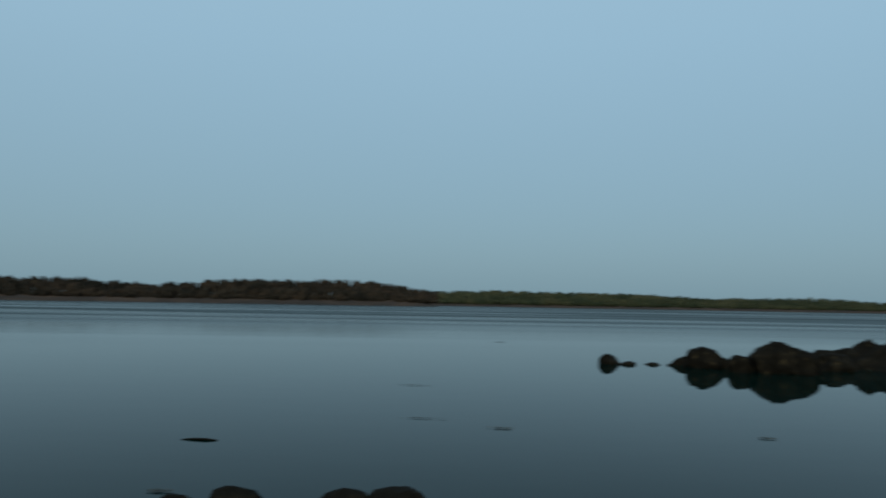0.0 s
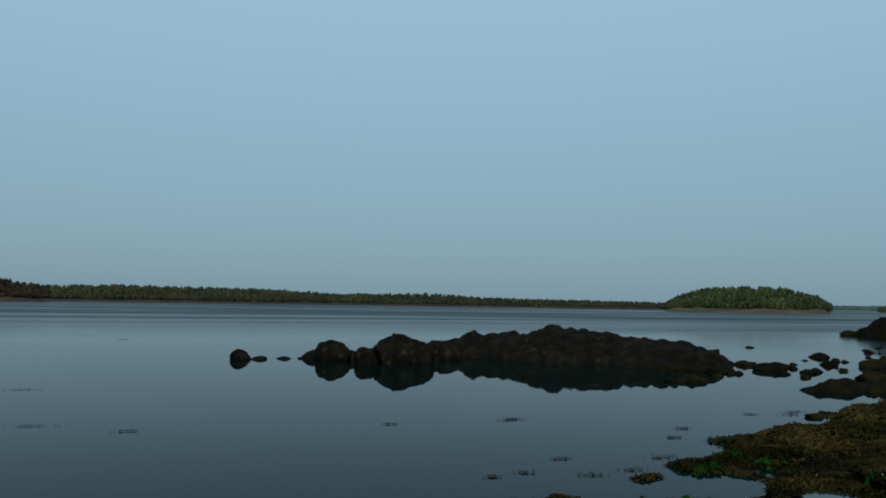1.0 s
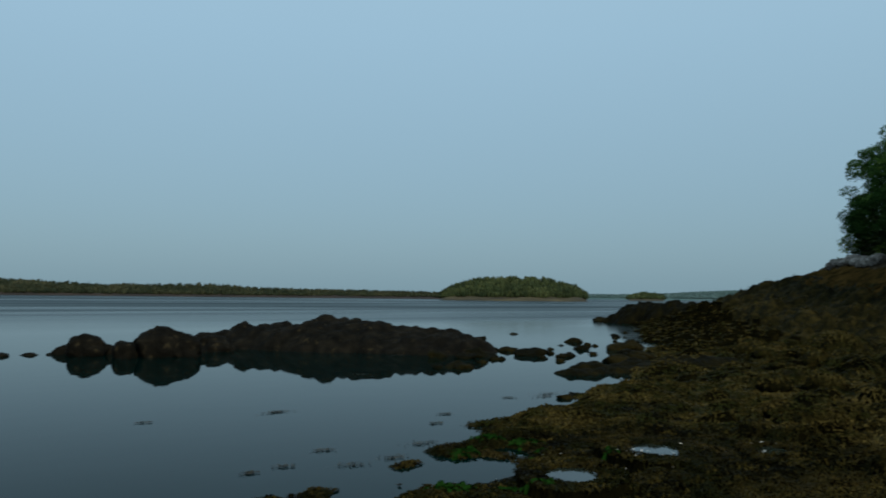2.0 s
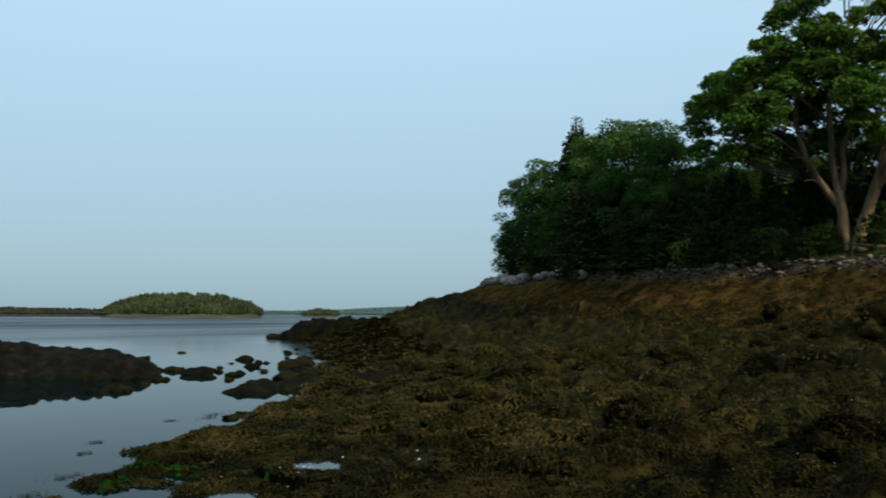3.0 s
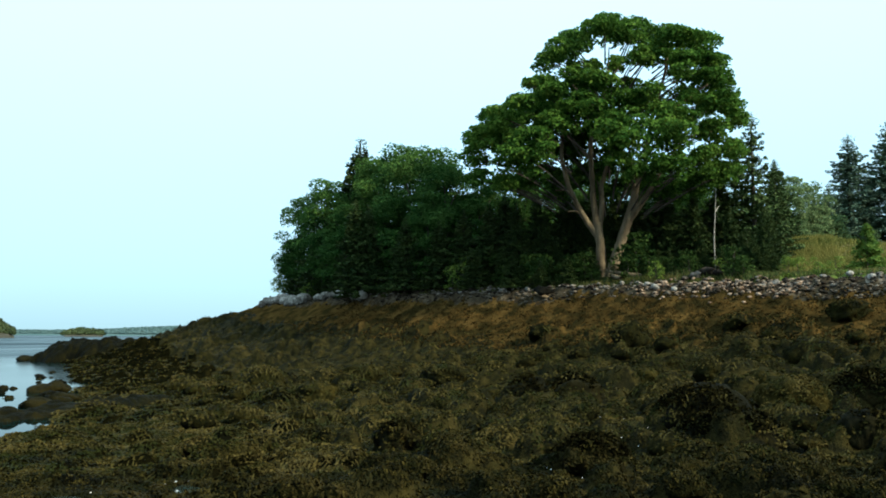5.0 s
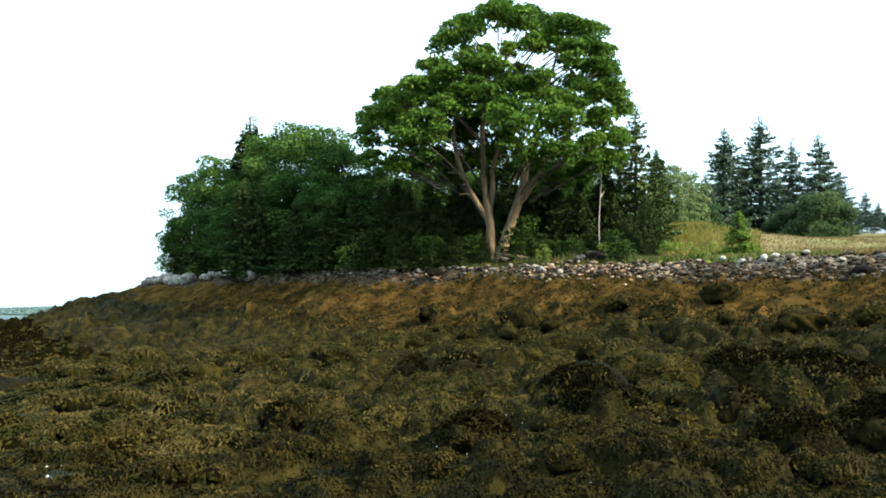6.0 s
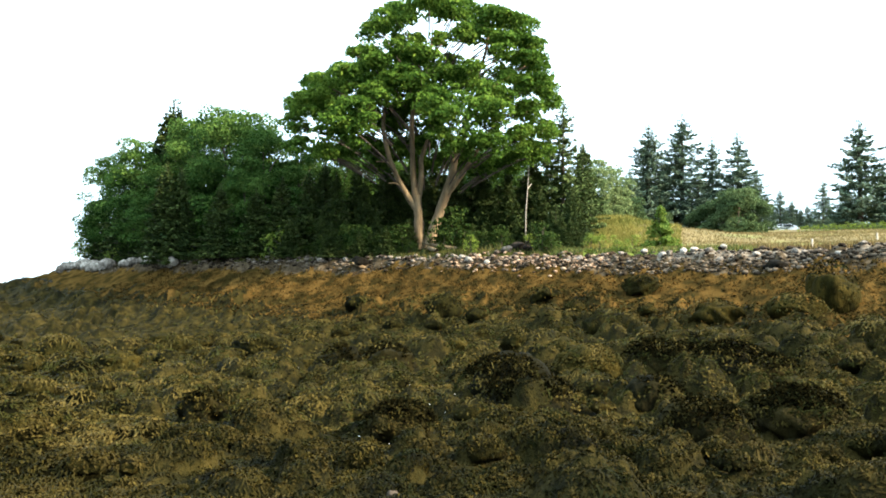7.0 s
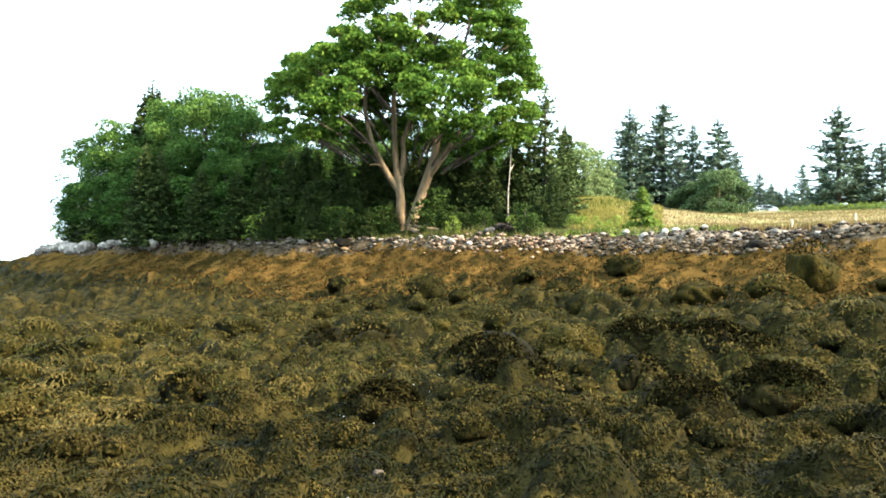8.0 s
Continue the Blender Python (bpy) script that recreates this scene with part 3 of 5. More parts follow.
def draped(x, y):
    """The ground with the boulders that stand on it, for what hangs over them."""
    z = height(x, y)
    for bx, by, ra, rb, turn, z0, half in BOULDERS:
        k = np.nonzero((np.abs(x - bx) < ra) & (np.abs(y - by) < ra))[0]
        if len(k):
            c, s = math.cos(radians(turn)), math.sin(radians(turn))
            dx, dy = x[k] - bx, y[k] - by
            d = (dx * c + dy * s) ** 2 / ra ** 2 + (-dx * s + dy * c) ** 2 / rb ** 2
            z[k] = np.maximum(z[k], np.where(d < 1, z0 + half * np.clip(1 - d, 0, 1) ** 0.5, -9))
    return z


def on_boulder(x, y):
    hit = np.zeros(len(x), dtype=bool)
    for bx, by, ra, rb, turn, z0, half in [BOULDERS[i] for i in DARK]:
        hit |= (x - bx) ** 2 + (y - by) ** 2 < (0.85 * rb) ** 2
    return hit


def build_beach_boulders():
    lab = "boulder buried under hanging brown rockweed"
    for i, (az, el_d, s, h) in enumerate([
            (114.2, 25.5, 0.66, 0.85), (89.7, 30.8, 0.62, 0.62), (94.6, 15.4, 0.75, 0.62), (96.2, 14.4, 0.7, 0.4), (75.0, 14.0, 0.32, 0.32), (86.4, 21.4, 0.6, 0.5), (83.2, 21.6, 0.5, 0.46),
            (108.6, 18.2, 0.75, 0.5), (110.6, 17.6, 0.55, 0.36), (99.8, 19.0, 0.6, 0.42), (104.0, 19.6, 0.62, 0.44), (105.6, 19.2, 0.5, 0.4), (65.4, 30.0, 0.75, 0.5), (77.3, 28.4, 0.7, 0.4),
            (72.1, 30.0, 0.7, 0.4), (95.0, 24.2, 0.5, 0.4), (101.0, 26.0, 0.6, 0.4), (80.6, 28.5, 0.5, 0.36), (107.5, 26.0, 0.6, 0.42), (112.4, 24.5, 0.7, 0.45), (92.3, 26.4, 0.55, 0.3),
            (116.8, 21.0, 0.6, 0.4), (98.0, 22.0, 0.45, 0.35), (90.6, 24.0, 0.5, 0.32), (69.0, 24.0, 0.6, 0.36), (103.0, 30.0, 0.6, 0.35), (78.4, 20.0, 0.5, 0.3), (87.8, 12.2, 0.45, 0.3),
            (84.0, 34.6, 0.55, 0.35), (96.8, 31.0, 0.6, 0.3), (107.2, 11.8, 0.5, 0.4), (104.1, 14.8, 0.4, 0.35), (112.5, 13.2, 0.6, 0.4)]):
        x, y = at(az, el_d)
        s, h = s * 1.05, h * (1.12 if i in DARK else 1.25)
        g = float(base_height(np.array([x]), np.array([y]))[0][0])
        rock("weedy_boulder", x, y, s * 1.15, s, g + h * 1.05 + 0.1, M_WEEDROCK if i in DARK else M_HUNGWEED, 200 + i, "dark wet boulder half bared of its brown rockweed" if i in DARK else lab, "boulder", "weed-covered boulders on the foreshore", 4, turn=i * 73, z=g - 0.05, rough=0.5)
        half = max((h * 1.05 + 0.15) / 1.45, 0.08)
        BOULDERS.append((x, y, s * 1.15 * 1.22, s * 1.22, i * 73, g - 0.05, half * 1.5))
    for i, (az, d, sz) in enumerate([(87.88, 8.7, 0.10), (115.84, 10.2, 0.13), (80.5, 10.4, 0.07), (73.0, 11.5, 0.09), (101.5, 12.6, 0.07)]):
        x, y = at(az, d)
        rock("bare_stone", x, y, sz, sz * 0.7, ground_at(x, y) + 0.03, M_STONE, 460 + i, "pale bare stone poking out of the rockweed", "stone", "bare stones in the weed", 3, turn=25 * i, z=ground_at(x, y) - 0.05)
    # the many smaller ones between them
    rng = np.random.default_rng(64)
    meshes = [rock_mesh("weedy_boulder", 1.1, 0.95, 1.0, M_HUNGWEED, 260 + i, 3, 0.3) for i in range(6)]
    n = 0
    while n < 170:
        d, az = math.sqrt(rng.uniform(9.5 ** 2, 33 ** 2)), rng.uniform(58, 121)
        x, y = at(az, d)
        z, q, over = [float(k[0]) for k in base_height(np.array([x]), np.array([y]))]
        s = rng.uniform(0.16, 0.36) * (0.7 + d / 45)
        if not 0.12 < q < 0.83 or any((x - b[0]) ** 2 + (y - b[1]) ** 2 < (b[2] + s) ** 2 * 0.8 for b in BOULDERS) or any(math.hypot(x - p[0], y - p[1]) < p[2] + 0.5 for p in POOLS):
            continue
        half, turn = s * rng.uniform(0.42, 0.7), rng.uniform(0, 360)
        ob = new("weedy_boulder", meshes[n % 6])
        ob.matrix_world = pose(x, y, z + 0.08 + 0.3 * half, 0, 0, turn) @ Matrix.Diagonal((s, s, half, 1))
        tagged(ob, "small boulder buried under hanging brown rockweed", "boulder", "weed-covered boulders on the foreshore")
        BOULDERS.append((x, y, s * 1.3, s * 1.2, turn, z + 0.02, half * 1.32 + 0.08))
        n += 1


def build_stone_line():
    """The bank of stones at the high-tide line: larger ones singly, the rest as one heap."""
    g = np.random.default_rng(5)
    meshes = [rock_mesh("beach_stone", 1, 0.78, 0.48, M_STONE, 300 + i, 3, 0.55, 0.5) for i in range(8)]
    big = [rock_mesh("beach_stone", 1, 0.8, 0.7, M_PALESTONE, 330 + i, 3, 0.45, 0.5) for i in range(3)]
    n = 0
    while n < 290:
        u = g.uniform(-2, 46)
        span = float(np.interp(u, [-30, 1.9, 15, 32, 45, 60], [36, 28.3, 23.4, 16.7, 14.5, 14.2]))
        s = span + (g.normal(0.55, 0.26) if u > 7 else g.uniform(0.1, 1.6))
        x, y = 10 + 0.8 * u + 0.6 * s, 9.5 + 0.6 * u - 0.8 * s
        size = 0.055 + 0.13 * g.random() ** 2.6
        if u < 8:
            size *= 0.75
        if u > 33 and g.random() < 0.55:
            size *= 2.5
        ob = new("beach_stone", meshes[n % 8])
        ob.matrix_world = pose(x, y, ground_at(x, y) + 0.12 * size, g.uniform(-15, 15), g.uniform(-15, 15), g.uniform(0, 360)) @ Matrix.Scale(size, 4)
        tagged(ob, "pale weathered stone on the high-tide bank", "stone", "stones of the high-tide bank")
        n += 1
    # the larger pale blocks at the seaward end of the bank
    for i in range(30):
        u = g.uniform(31, 46)
        span = float(np.interp(u, [-30, 1.9, 15, 32, 45, 60], [36, 28.3, 23.4, 16.7, 14.5, 14.2]))
        s = span + g.normal(-0.15, 0.18)
        x, y = 10 + 0.8 * u + 0.6 * s, 9.5 + 0.6 * u - 0.8 * s
        size = g.uniform(0.26, 0.56)
        ob = new("beach_stone", big[i % 3])
        ob.matrix_world = pose(x, y, ground_at(x, y) + 0.38 * size, g.uniform(-15, 15), g.uniform(-15, 15), g.uniform(0, 360)) @ Matrix.Scale(size, 4)
        tagged(ob, "large pale weathered stone at the foot of the wood", "stone", "stones of the high-tide bank")
    # single bleached stones that stand out along the bank
    for i, (az, el, size) in enumerate(((81.3, 3.2, 0.19), (83.0, 3.25, 0.19), (91.4, 3.25, 0.2), (92.6, 3.3, 0.15), (89.3, 3.55, 0.15), (90.9, 3.6, 0.17), (103.05, 4.0, 0.14), (104.3, 3.9, 0.16), (105.6, 4.2, 0.16),
                                        (106.3, 4.2, 0.15), (107.2, 4.1, 0.13), (108.1, 4.25, 0.13), (110.1, 3.9, 0.13), (112.3, 4.0, 0.15), (114.8, 4.0, 0.12))):
        dd = 28.0
        while ground_at(*at(az, dd)) - EYE < dd * math.tan(radians(el)) - 0.1 and dd < 42:
            dd += 0.25
        x, y = at(az, dd)
        ob = new("beach_stone", big[i % 3])
        ob.matrix_world = pose(x, y, ground_at(x, y) + 0.3 * size, g.uniform(-15, 15), g.uniform(-15, 15), g.uniform(0, 360)) @ Matrix.Scale(size, 4)
        tagged(ob, "bleached white stone standing out on the high-tide bank", "stone", "stones of the high-tide bank")
    # grey blocks under the wood's end
    for i, (az, dd, size) in enumerate(((94.0, 36.6, 0.34), (94.8, 36.9, 0.42), (95.5, 36.5, 0.3), (96.4, 36.4, 0.24), (93.3, 36.4, 0.22))):
        x, y = at(az, dd)
        ob = new("beach_stone", meshes[i % 8])
        ob.matrix_world = pose(x, y, ground_at(x, y) + 0.25 * size, 5, -8, 50 * i) @ Matrix.Scale(size, 4)
        tagged(ob, "grey angular block at the foot of the wood", "stone", "stones of the high-tide bank")
    v0, f0 = rock_mesh("pebble", 1, 0.8, 0.6, M_STONE, 401, 2, 0.55), None
    pv = np.array([p.co for p in v0.vertices])
    pf = np.array([p.vertices[:] for p in v0.polygons])
    bpy.data.meshes.remove(v0)
    for count, mean, wide, big, material, label in (
            (700, 0.3, 0.35, 0.08, M_PINKPEBBLE, "pinkish gravel heaped in the middle of the bank"),
            (1000, 9, 0, 0.045, M_PEBBLE, "pale gravel and cobbles below the meadow"),
            (900, -9, 0, 0.10, M_RUBBLE, "dark cobbles below the pale gravel"),
            (2300, 0.45, 0.25, 0.10, M_PEBBLE, "heaped grey and pinkish pebbles along the high-tide bank"),
            (1000, -0.12, 0.20, 0.10, M_RUBBLE, "dark wet rubble below the pale stones")):
        V = []
        for _ in range(count):
            u = g.uniform(8.5, 15.0) if material == M_PINKPEBBLE else g.uniform(-8, 47) if abs(mean) < 5 else g.uniform(-8, 8)
            span = float(np.interp(u, [-30, 1.9, 15, 32, 45, 60], [36, 28.3, 23.4, 16.7, 14.5, 14.2]))
            s = span + (g.uniform(-0.9, 0.2) if mean < -5 else g.normal(mean, wide) if mean < 5 and (u > 7 or mean < 0) else g.uniform(-0.2, 2.0))
            V.append((10 + 0.8 * u + 0.6 * s, 9.5 + 0.6 * u - 0.8 * s, 0.035 + big * g.random() ** 2, g.uniform(0, 6.28)))
        V = np.array(V)
        z = height(V[:, 0], V[:, 1])
        c, sn = np.cos(V[:, 3])[:, None], np.sin(V[:, 3])[:, None]
        X = (pv[None, :, 0] * c - pv[None, :, 1] * sn) * V[:, 2:3] + V[:, 0:1]
        Y = (pv[None, :, 0] * sn + pv[None, :, 1] * c) * V[:, 2:3] + V[:, 1:2]
        Z = pv[None, :, 2] * V[:, 2:3] + z[:, None] + 0.02
        allv = np.stack([X, Y, Z], -1).reshape(-1, 3)
        allf = (pf[None] + (np.arange(len(V)) * len(pv))[:, None, None]).reshape(-1, 3)
        ob = new("pebbles", mesh_of("pebbles", allv, allf, material, smooth=True))
        tagged(ob, label, "pebbles", kind="stuff")
    # two dark weedy blocks stranded against the stones
    for i, (az, d, sz) in enumerate(((84.03, 38.6, 0.5), (111.16, 30.6, 0.42))):
        x, y = at(az, d)
        rock("stranded_rock", x, y, sz, sz * 0.8, ground_at(x, y) + sz * 0.85, M_ROCK, 420 + i, "dark block of rock stranded below the stone bank", "rock", "", 3, turn=40 * i)


M_RUBBLE = mat("dark_rubble", [(0.010, 0.008, 0.0055), (0.026, 0.020, 0.0135), (0.085, 0.068, 0.05)], 0.6, 0.9, 0, 1, 0.03, island=0.6)
M_PEBBLE = mat("pebble_mix", [(0.012, 0.009, 0.0065), (0.045, 0.035, 0.026), (0.16, 0.138, 0.115)], 0.6, 0.9, 0, 1, 0.03, island=0.7, stops=[0.26, 0.56, 0.92])
M_PINKPEBBLE = mat("pinkish_gravel", [(0.040, 0.026, 0.017), (0.12, 0.078, 0.050), (0.24, 0.17, 0.12)], 0.8, 0.9, 0, 1, 0.03, island=0.7)


# ------------------------------------------------------------------ plants
def leaf_cards(c, out, size, seed, up=0.35, fold=0.25, tumble=0.75):
    """Small folded leaves (two quads each) at the points c, leaning along out."""
    g = np.random.default_rng(seed)
    n = len(c)
    nrm = out + g.normal(0, tumble, (n, 3)) + (0, 0, up)
    nrm /= np.linalg.norm(nrm, axis=1)[:, None] + 1e-9
    t = np.cross(nrm, g.normal(size=(n, 3)))
    t /= np.linalg.norm(t, axis=1)[:, None] + 1e-9
    b = np.cross(nrm, t)
    s = (size * (0.6 + 0.8 * g.random(n)))[:, None]
    p0, p1 = c - t * s, c + t * s
    lift = nrm * s * fold
    v = np.stack([p0, c + b * s * 0.55 + lift, p1, c - b * s * 0.55 + lift], 1).reshape(-1, 3)
    k = np.arange(n)[:, None] * 4
    f = np.concatenate([k + (0, 1, 2), k + (0, 2, 3)], 1).reshape(-1, 3)
    return v, f


def pads_points(pads, per_m2, seed):
    """Points on the upper shells of flattened leaf pads; pads: rows of x, y, z, rx, ry, rz."""
    g = np.random.default_rng(seed)
    C, O = [], []
    for x, y, z, rx, ry, rz in pads:
        n = int(per_m2 * 4 * (rx * ry + rx * rz + ry * rz) / 3 * 3.1)
        d = g.normal(size=(n, 3))
        d /= np.linalg.norm(d, axis=1)[:, None]
        d[:, 2] = np.where((d[:, 2] < -0.25) & (g.random(n) < 0.6), -d[:, 2], d[:, 2])
        r = (0.72 + 0.36 * g.random(n) ** 0.7) * (0.8 + 0.45 * fbm(d[:, 0] * 2.3 + x, d[:, 1] * 2.3 + d[:, 2] * 1.7 + y, 3, int(abs(z * 7)) % 40))
        C.append(d * r[:, None] * (rx, ry, rz) + (x, y, z))
        O.append(d)
    return np.concatenate(C), np.concatenate(O)


def tube(points, radii, sides=8, wob=0.06, seed=0):
    """A tapered limb through the points."""
    g = np.random.default_rng(seed)
    P = np.array(points, dtype=float)
    t = np.linspace(0, len(P) - 1, (len(P) - 1) * 4 + 1)
    Q = np.stack([np.interp(t, np.arange(len(P)), P[:, k]) for k in range(3)], -1)
    Q[1:-1] = 0.25 * Q[:-2] + 0.5 * Q[1:-1] + 0.25 * Q[2:]
    R = np.interp(t, np.arange(len(P)), radii)
    V = []
    for i in range(len(Q)):
        d = Q[min(i + 1, len(Q) - 1)] - Q[max(i - 1, 0)]
        d /= np.linalg.norm(d) + 1e-9
        a = np.cross(d, (0.31, 0.9, 0.17))
        a /= np.linalg.norm(a)
        b = np.cross(d, a)
        an = np.linspace(0, 2 * math.pi, sides, endpoint=False)
        rr = R[i] * (1 + g.normal(0, wob, sides))
        V.append(Q[i] + (np.cos(an) * rr)[:, None] * a + (np.sin(an) * rr)[:, None] * b)
    n = len(Q)
    F = [(i * sides + j, i * sides + (j + 1) % sides, (i + 1) * sides + (j + 1) % sides, (i + 1) * sides + j) for i in range(n - 1) for j in range(sides)]
    return np.concatenate(V), np.array(F)


def joined(parts):
    V, F, o = [], [], 0
    for v, f in parts:
        V.append(v)
        F.append(np.asarray(f) + o)
        o += len(v)
    return np.concatenate(V), np.concatenate(F)


# the oak's crown, mass by mass: across, height above the foot, radius
OAK_TOP = [(0.0, 12.1, 1.1), (-1.7, 11.4, 1.05), (-2.7, 10.8, 0.8), (1.4, 11.9, 1.0), (2.9, 11.5, 1.1), (4.4, 11.1, 1.0), (5.1, 10.2, 0.7), (3.6, 10.1, 1.05), (5.0, 9.2, 1.0), (5.7, 8.2, 0.8), (4.3, 8.2, 0.95),
           (6.1, 7.4, 0.55), (2.3, 10.8, 0.75), (0.5, 10.4, 0.55), (1.5, 10.7, 0.5), (-1.3, 10.1, 0.85)]
OAK_LEFT = [(-3.0, 9.4, 0.85), (-0.5, 9.2, 1.05), (-2.3, 8.7, 1.25), (-4.0, 8.3, 1.1), (-5.4, 7.9, 0.9), (-6.2, 7.0, 0.85), (-6.5, 6.0, 0.75), (-6.3, 4.9, 0.7), (-5.1, 6.8, 1.0), (-3.8, 9.7, 0.35), (-0.9, 7.9, 1.1),
            (-2.3, 7.4, 1.0), (-5.0, 4.6, 0.7), (-3.9, 4.5, 0.65)]
OAK_RIGHT = [(0.7, 8.4, 1.1), (2.1, 8.5, 1.1), (3.2, 7.5, 1.05), (0.4, 7.2, 0.95), (5.0, 6.8, 0.9), (5.8, 6.0, 0.7), (4.7, 5.5, 0.9), (5.6, 4.8, 0.75), (4.4, 4.3, 0.85), (3.3, 4.0, 0.8)]
OAK_FRONT = [(-4.2, 6.1, 1.05), (-3.3, 5.5, 0.9), (-5.0, 5.5, 0.7), (-2.8, 6.2, 0.6), (1.6, 7.0, 1.25), (2.9, 6.1, 1.1), (0.9, 6.3, 1.0), (1.9, 5.5, 1.0), (3.4, 5.2, 0.8), (0.6, 5.6, 0.6), (2.4, 4.9, 0.8), (3.1, 7.0, 0.9), (0.2, 7.0, 0.8), (1.2, 5.1, 0.65), (-3.6, 6.9, 0.8)]

OAK_BACK = [(-3.4, 6.9, 1.0), (-2.2, 6.2, 1.0), (-1.0, 6.6, 1.1), (0.2, 5.6, 1.0), (-0.6, 5.0, 0.9), (-1.8, 4.8, 0.9), (-3.0, 5.0, 0.9), (-4.2, 5.4, 0.9), (1.4, 4.8, 0.9), (-1.6, 5.8, 0.9), (0.9, 4.2, 0.8), (2.4, 4.2, 0.8),
            (-0.2, 4.0, 0.7), (-2.4, 4.0, 0.7), (-4.6, 6.6, 0.9), (-3.2, 8.0, 0.9), (1.2, 9.4, 0.55), (-0.6, 10.4, 0.5), (-5.6, 6.9, 0.8), (-4.6, 7.7, 0.8), (-3.2, 6.2, 0.8), (3.6, 8.8, 0.6)]


def build_oak():
    """The great two-stemmed oak; local x to the south, local y inland."""
    az, d = 88.35, 41.0
    x, y = at(az, d)
    foot = ground_at(x, y)
    m = Matrix.Translation((x, y, foot)) @ Matrix.Rotation(radians(-az), 4, "Z")
    oak = thing("oak_tree", m, "great spreading oak with two pale stems and a layered green crown", "tree")
    stems = [
        ([(-0.22, 0.0, -0.4), (-0.30, 0, 0.5), (-0.34, 0, 1.6), (-0.48, 0.1, 2.6)], [0.40, 0.29, 0.25, 0.24]),
        ([(0.02, -0.1, -0.4), (0.32, -0.1, 0.7), (0.63, -0.2, 1.6), (0.96, -0.3, 2.6), (1.23, -0.35, 3.5)], [0.42, 0.30, 0.27, 0.26, 0.24]),
    ]
    limbs = [
        ([(-0.42, 0.1, 1.9), (-0.84, 0.0, 2.45), (-1.4, -0.3, 3.4), (-1.83, -0.5, 4.4), (-2.08, -0.7, 5.4), (-2.12, -0.8, 6.3), (-1.95, -0.9, 7.1), (-1.6, -0.9, 8.4)], [0.20, 0.17, 0.15, 0.14, 0.12, 0.11, 0.09, 0.05]),
        ([(-2.12, -0.8, 6.2), (-2.83, -1.2, 6.75), (-3.7, -1.5, 7.0), (-4.8, -1.4, 7.6)], [0.09, 0.08, 0.06, 0.03]),
        ([(-0.48, 0.1, 2.3), (-0.65, 0.3, 3.55), (-0.72, 0.4, 5.0), (-0.78, 0.5, 6.4), (-0.67, 0.5, 7.2), (-0.3, 0.3, 7.9), (0.1, 0.2, 9.6), (0.2, 0.2, 11.4)], [0.20, 0.17, 0.15, 0.14, 0.12, 0.10, 0.07, 0.03]),
        ([(-0.40, 0.2, 2.2), (-0.23, 0.5, 3.7), (-0.30, 0.9, 4.6), (0.5, 1.5, 7.0), (2.2, 1.8, 9.6)], [0.19, 0.16, 0.13, 0.10, 0.04]),
        ([(1.20, -0.35, 3.3), (1.37, -0.5, 4.4), (1.78, -0.7, 5.1), (2.1, -0.7, 7.4), (2.8, -0.5, 9.6), (3.0, -0.4, 11.0)], [0.24, 0.19, 0.16, 0.12, 0.08, 0.04]),
        ([(0.95, -0.3, 2.55), (1.64, -0.7, 3.45), (2.06, -1.0, 4.1), (2.3, -1.1, 4.5), (3.3, -1.3, 6.0)], [0.18, 0.15, 0.13, 0.11, 0.05]),
        ([(1.30, -0.45, 4.0), (1.22, -0.9, 4.7), (1.0, -1.8, 6.2)], [0.13, 0.10, 0.04]),
        ([(-1.62, -0.4, 3.95), (-1.95, -0.6, 4.15), (-2.42, -0.8, 4.1)], [0.07, 0.05, 0.03]),
        ([(-1.2, -0.2, 3.0), (-1.5, -0.4, 3.15), (-1.85, -0.5, 3.1)], [0.06, 0.045, 0.03]),
        ([(-0.75, 0.5, 5.8), (-2.0, 1.2, 7.4), (-4.0, 1.6, 8.4)], [0.11, 0.08, 0.04]),
        ([(2.1, -0.7, 7.2), (3.6, 0.2, 8.4), (4.9, 0.6, 9.4)], [0.10, 0.07, 0.03]),
        ([(2.0, -0.7, 6.4), (3.6, -0.5, 6.5), (5.2, -0.2, 6.9)], [0.08, 0.06, 0.03]),
        ([(-0.4, 0.3, 7.8), (-1.6, 0.2, 9.6), (-2.4, 0.0, 10.8)], [0.08, 0.06, 0.03]),
        ([(0.1, 0.2, 9.6), (0.9, 0.2, 10.6), (1.3, 0.1, 11.6)], [0.06, 0.045, 0.02]),
    ]
    for i, (p, r) in enumerate(stems):
        part("stem", mesh_of("stem", *tube(p, [0.85 * k for k in r], 12, 0.08, i), M_BARK), oak)
    for i, (p, r) in enumerate(limbs):
        part("limb", mesh_of("limb", *tube(p, [0.85 * k for k in r], 9, 0.07, 20 + i), M_BARK), oak)
    # each mass of the crown is a heap of small leaf pads; the crown is about ten metres deep
    g = np.random.default_rng(12)
    eye = EYE - foot
    pads, masses = [], []
    for rows, side in ((OAK_TOP, 0), (OAK_LEFT, 0), (OAK_RIGHT, 0), (OAK_FRONT, -1), (OAK_BACK, 1)):
        for mx, mz, r in rows:
            deep = 4.8 * math.sqrt(max(1 - (mx / 7.2) ** 2 - ((mz - 7.5) / 6.2) ** 2, 0.02))
            for dy in ((-0.85 * deep,) if side < 0 else (0.45 * deep, 0.85 * deep) if side > 0 else (-0.5 * deep, 0.15 * deep, 0.75 * deep) if deep > 2.2 else (-0.3 * deep, 0.5 * deep)):
                if mz < 5.2 and abs(mx) < 4.6 and dy < 0 and side == 0:
                    continue
                k = 1 + dy / d
                masses.append((mx * k, dy, eye + (mz - eye) * k, r))
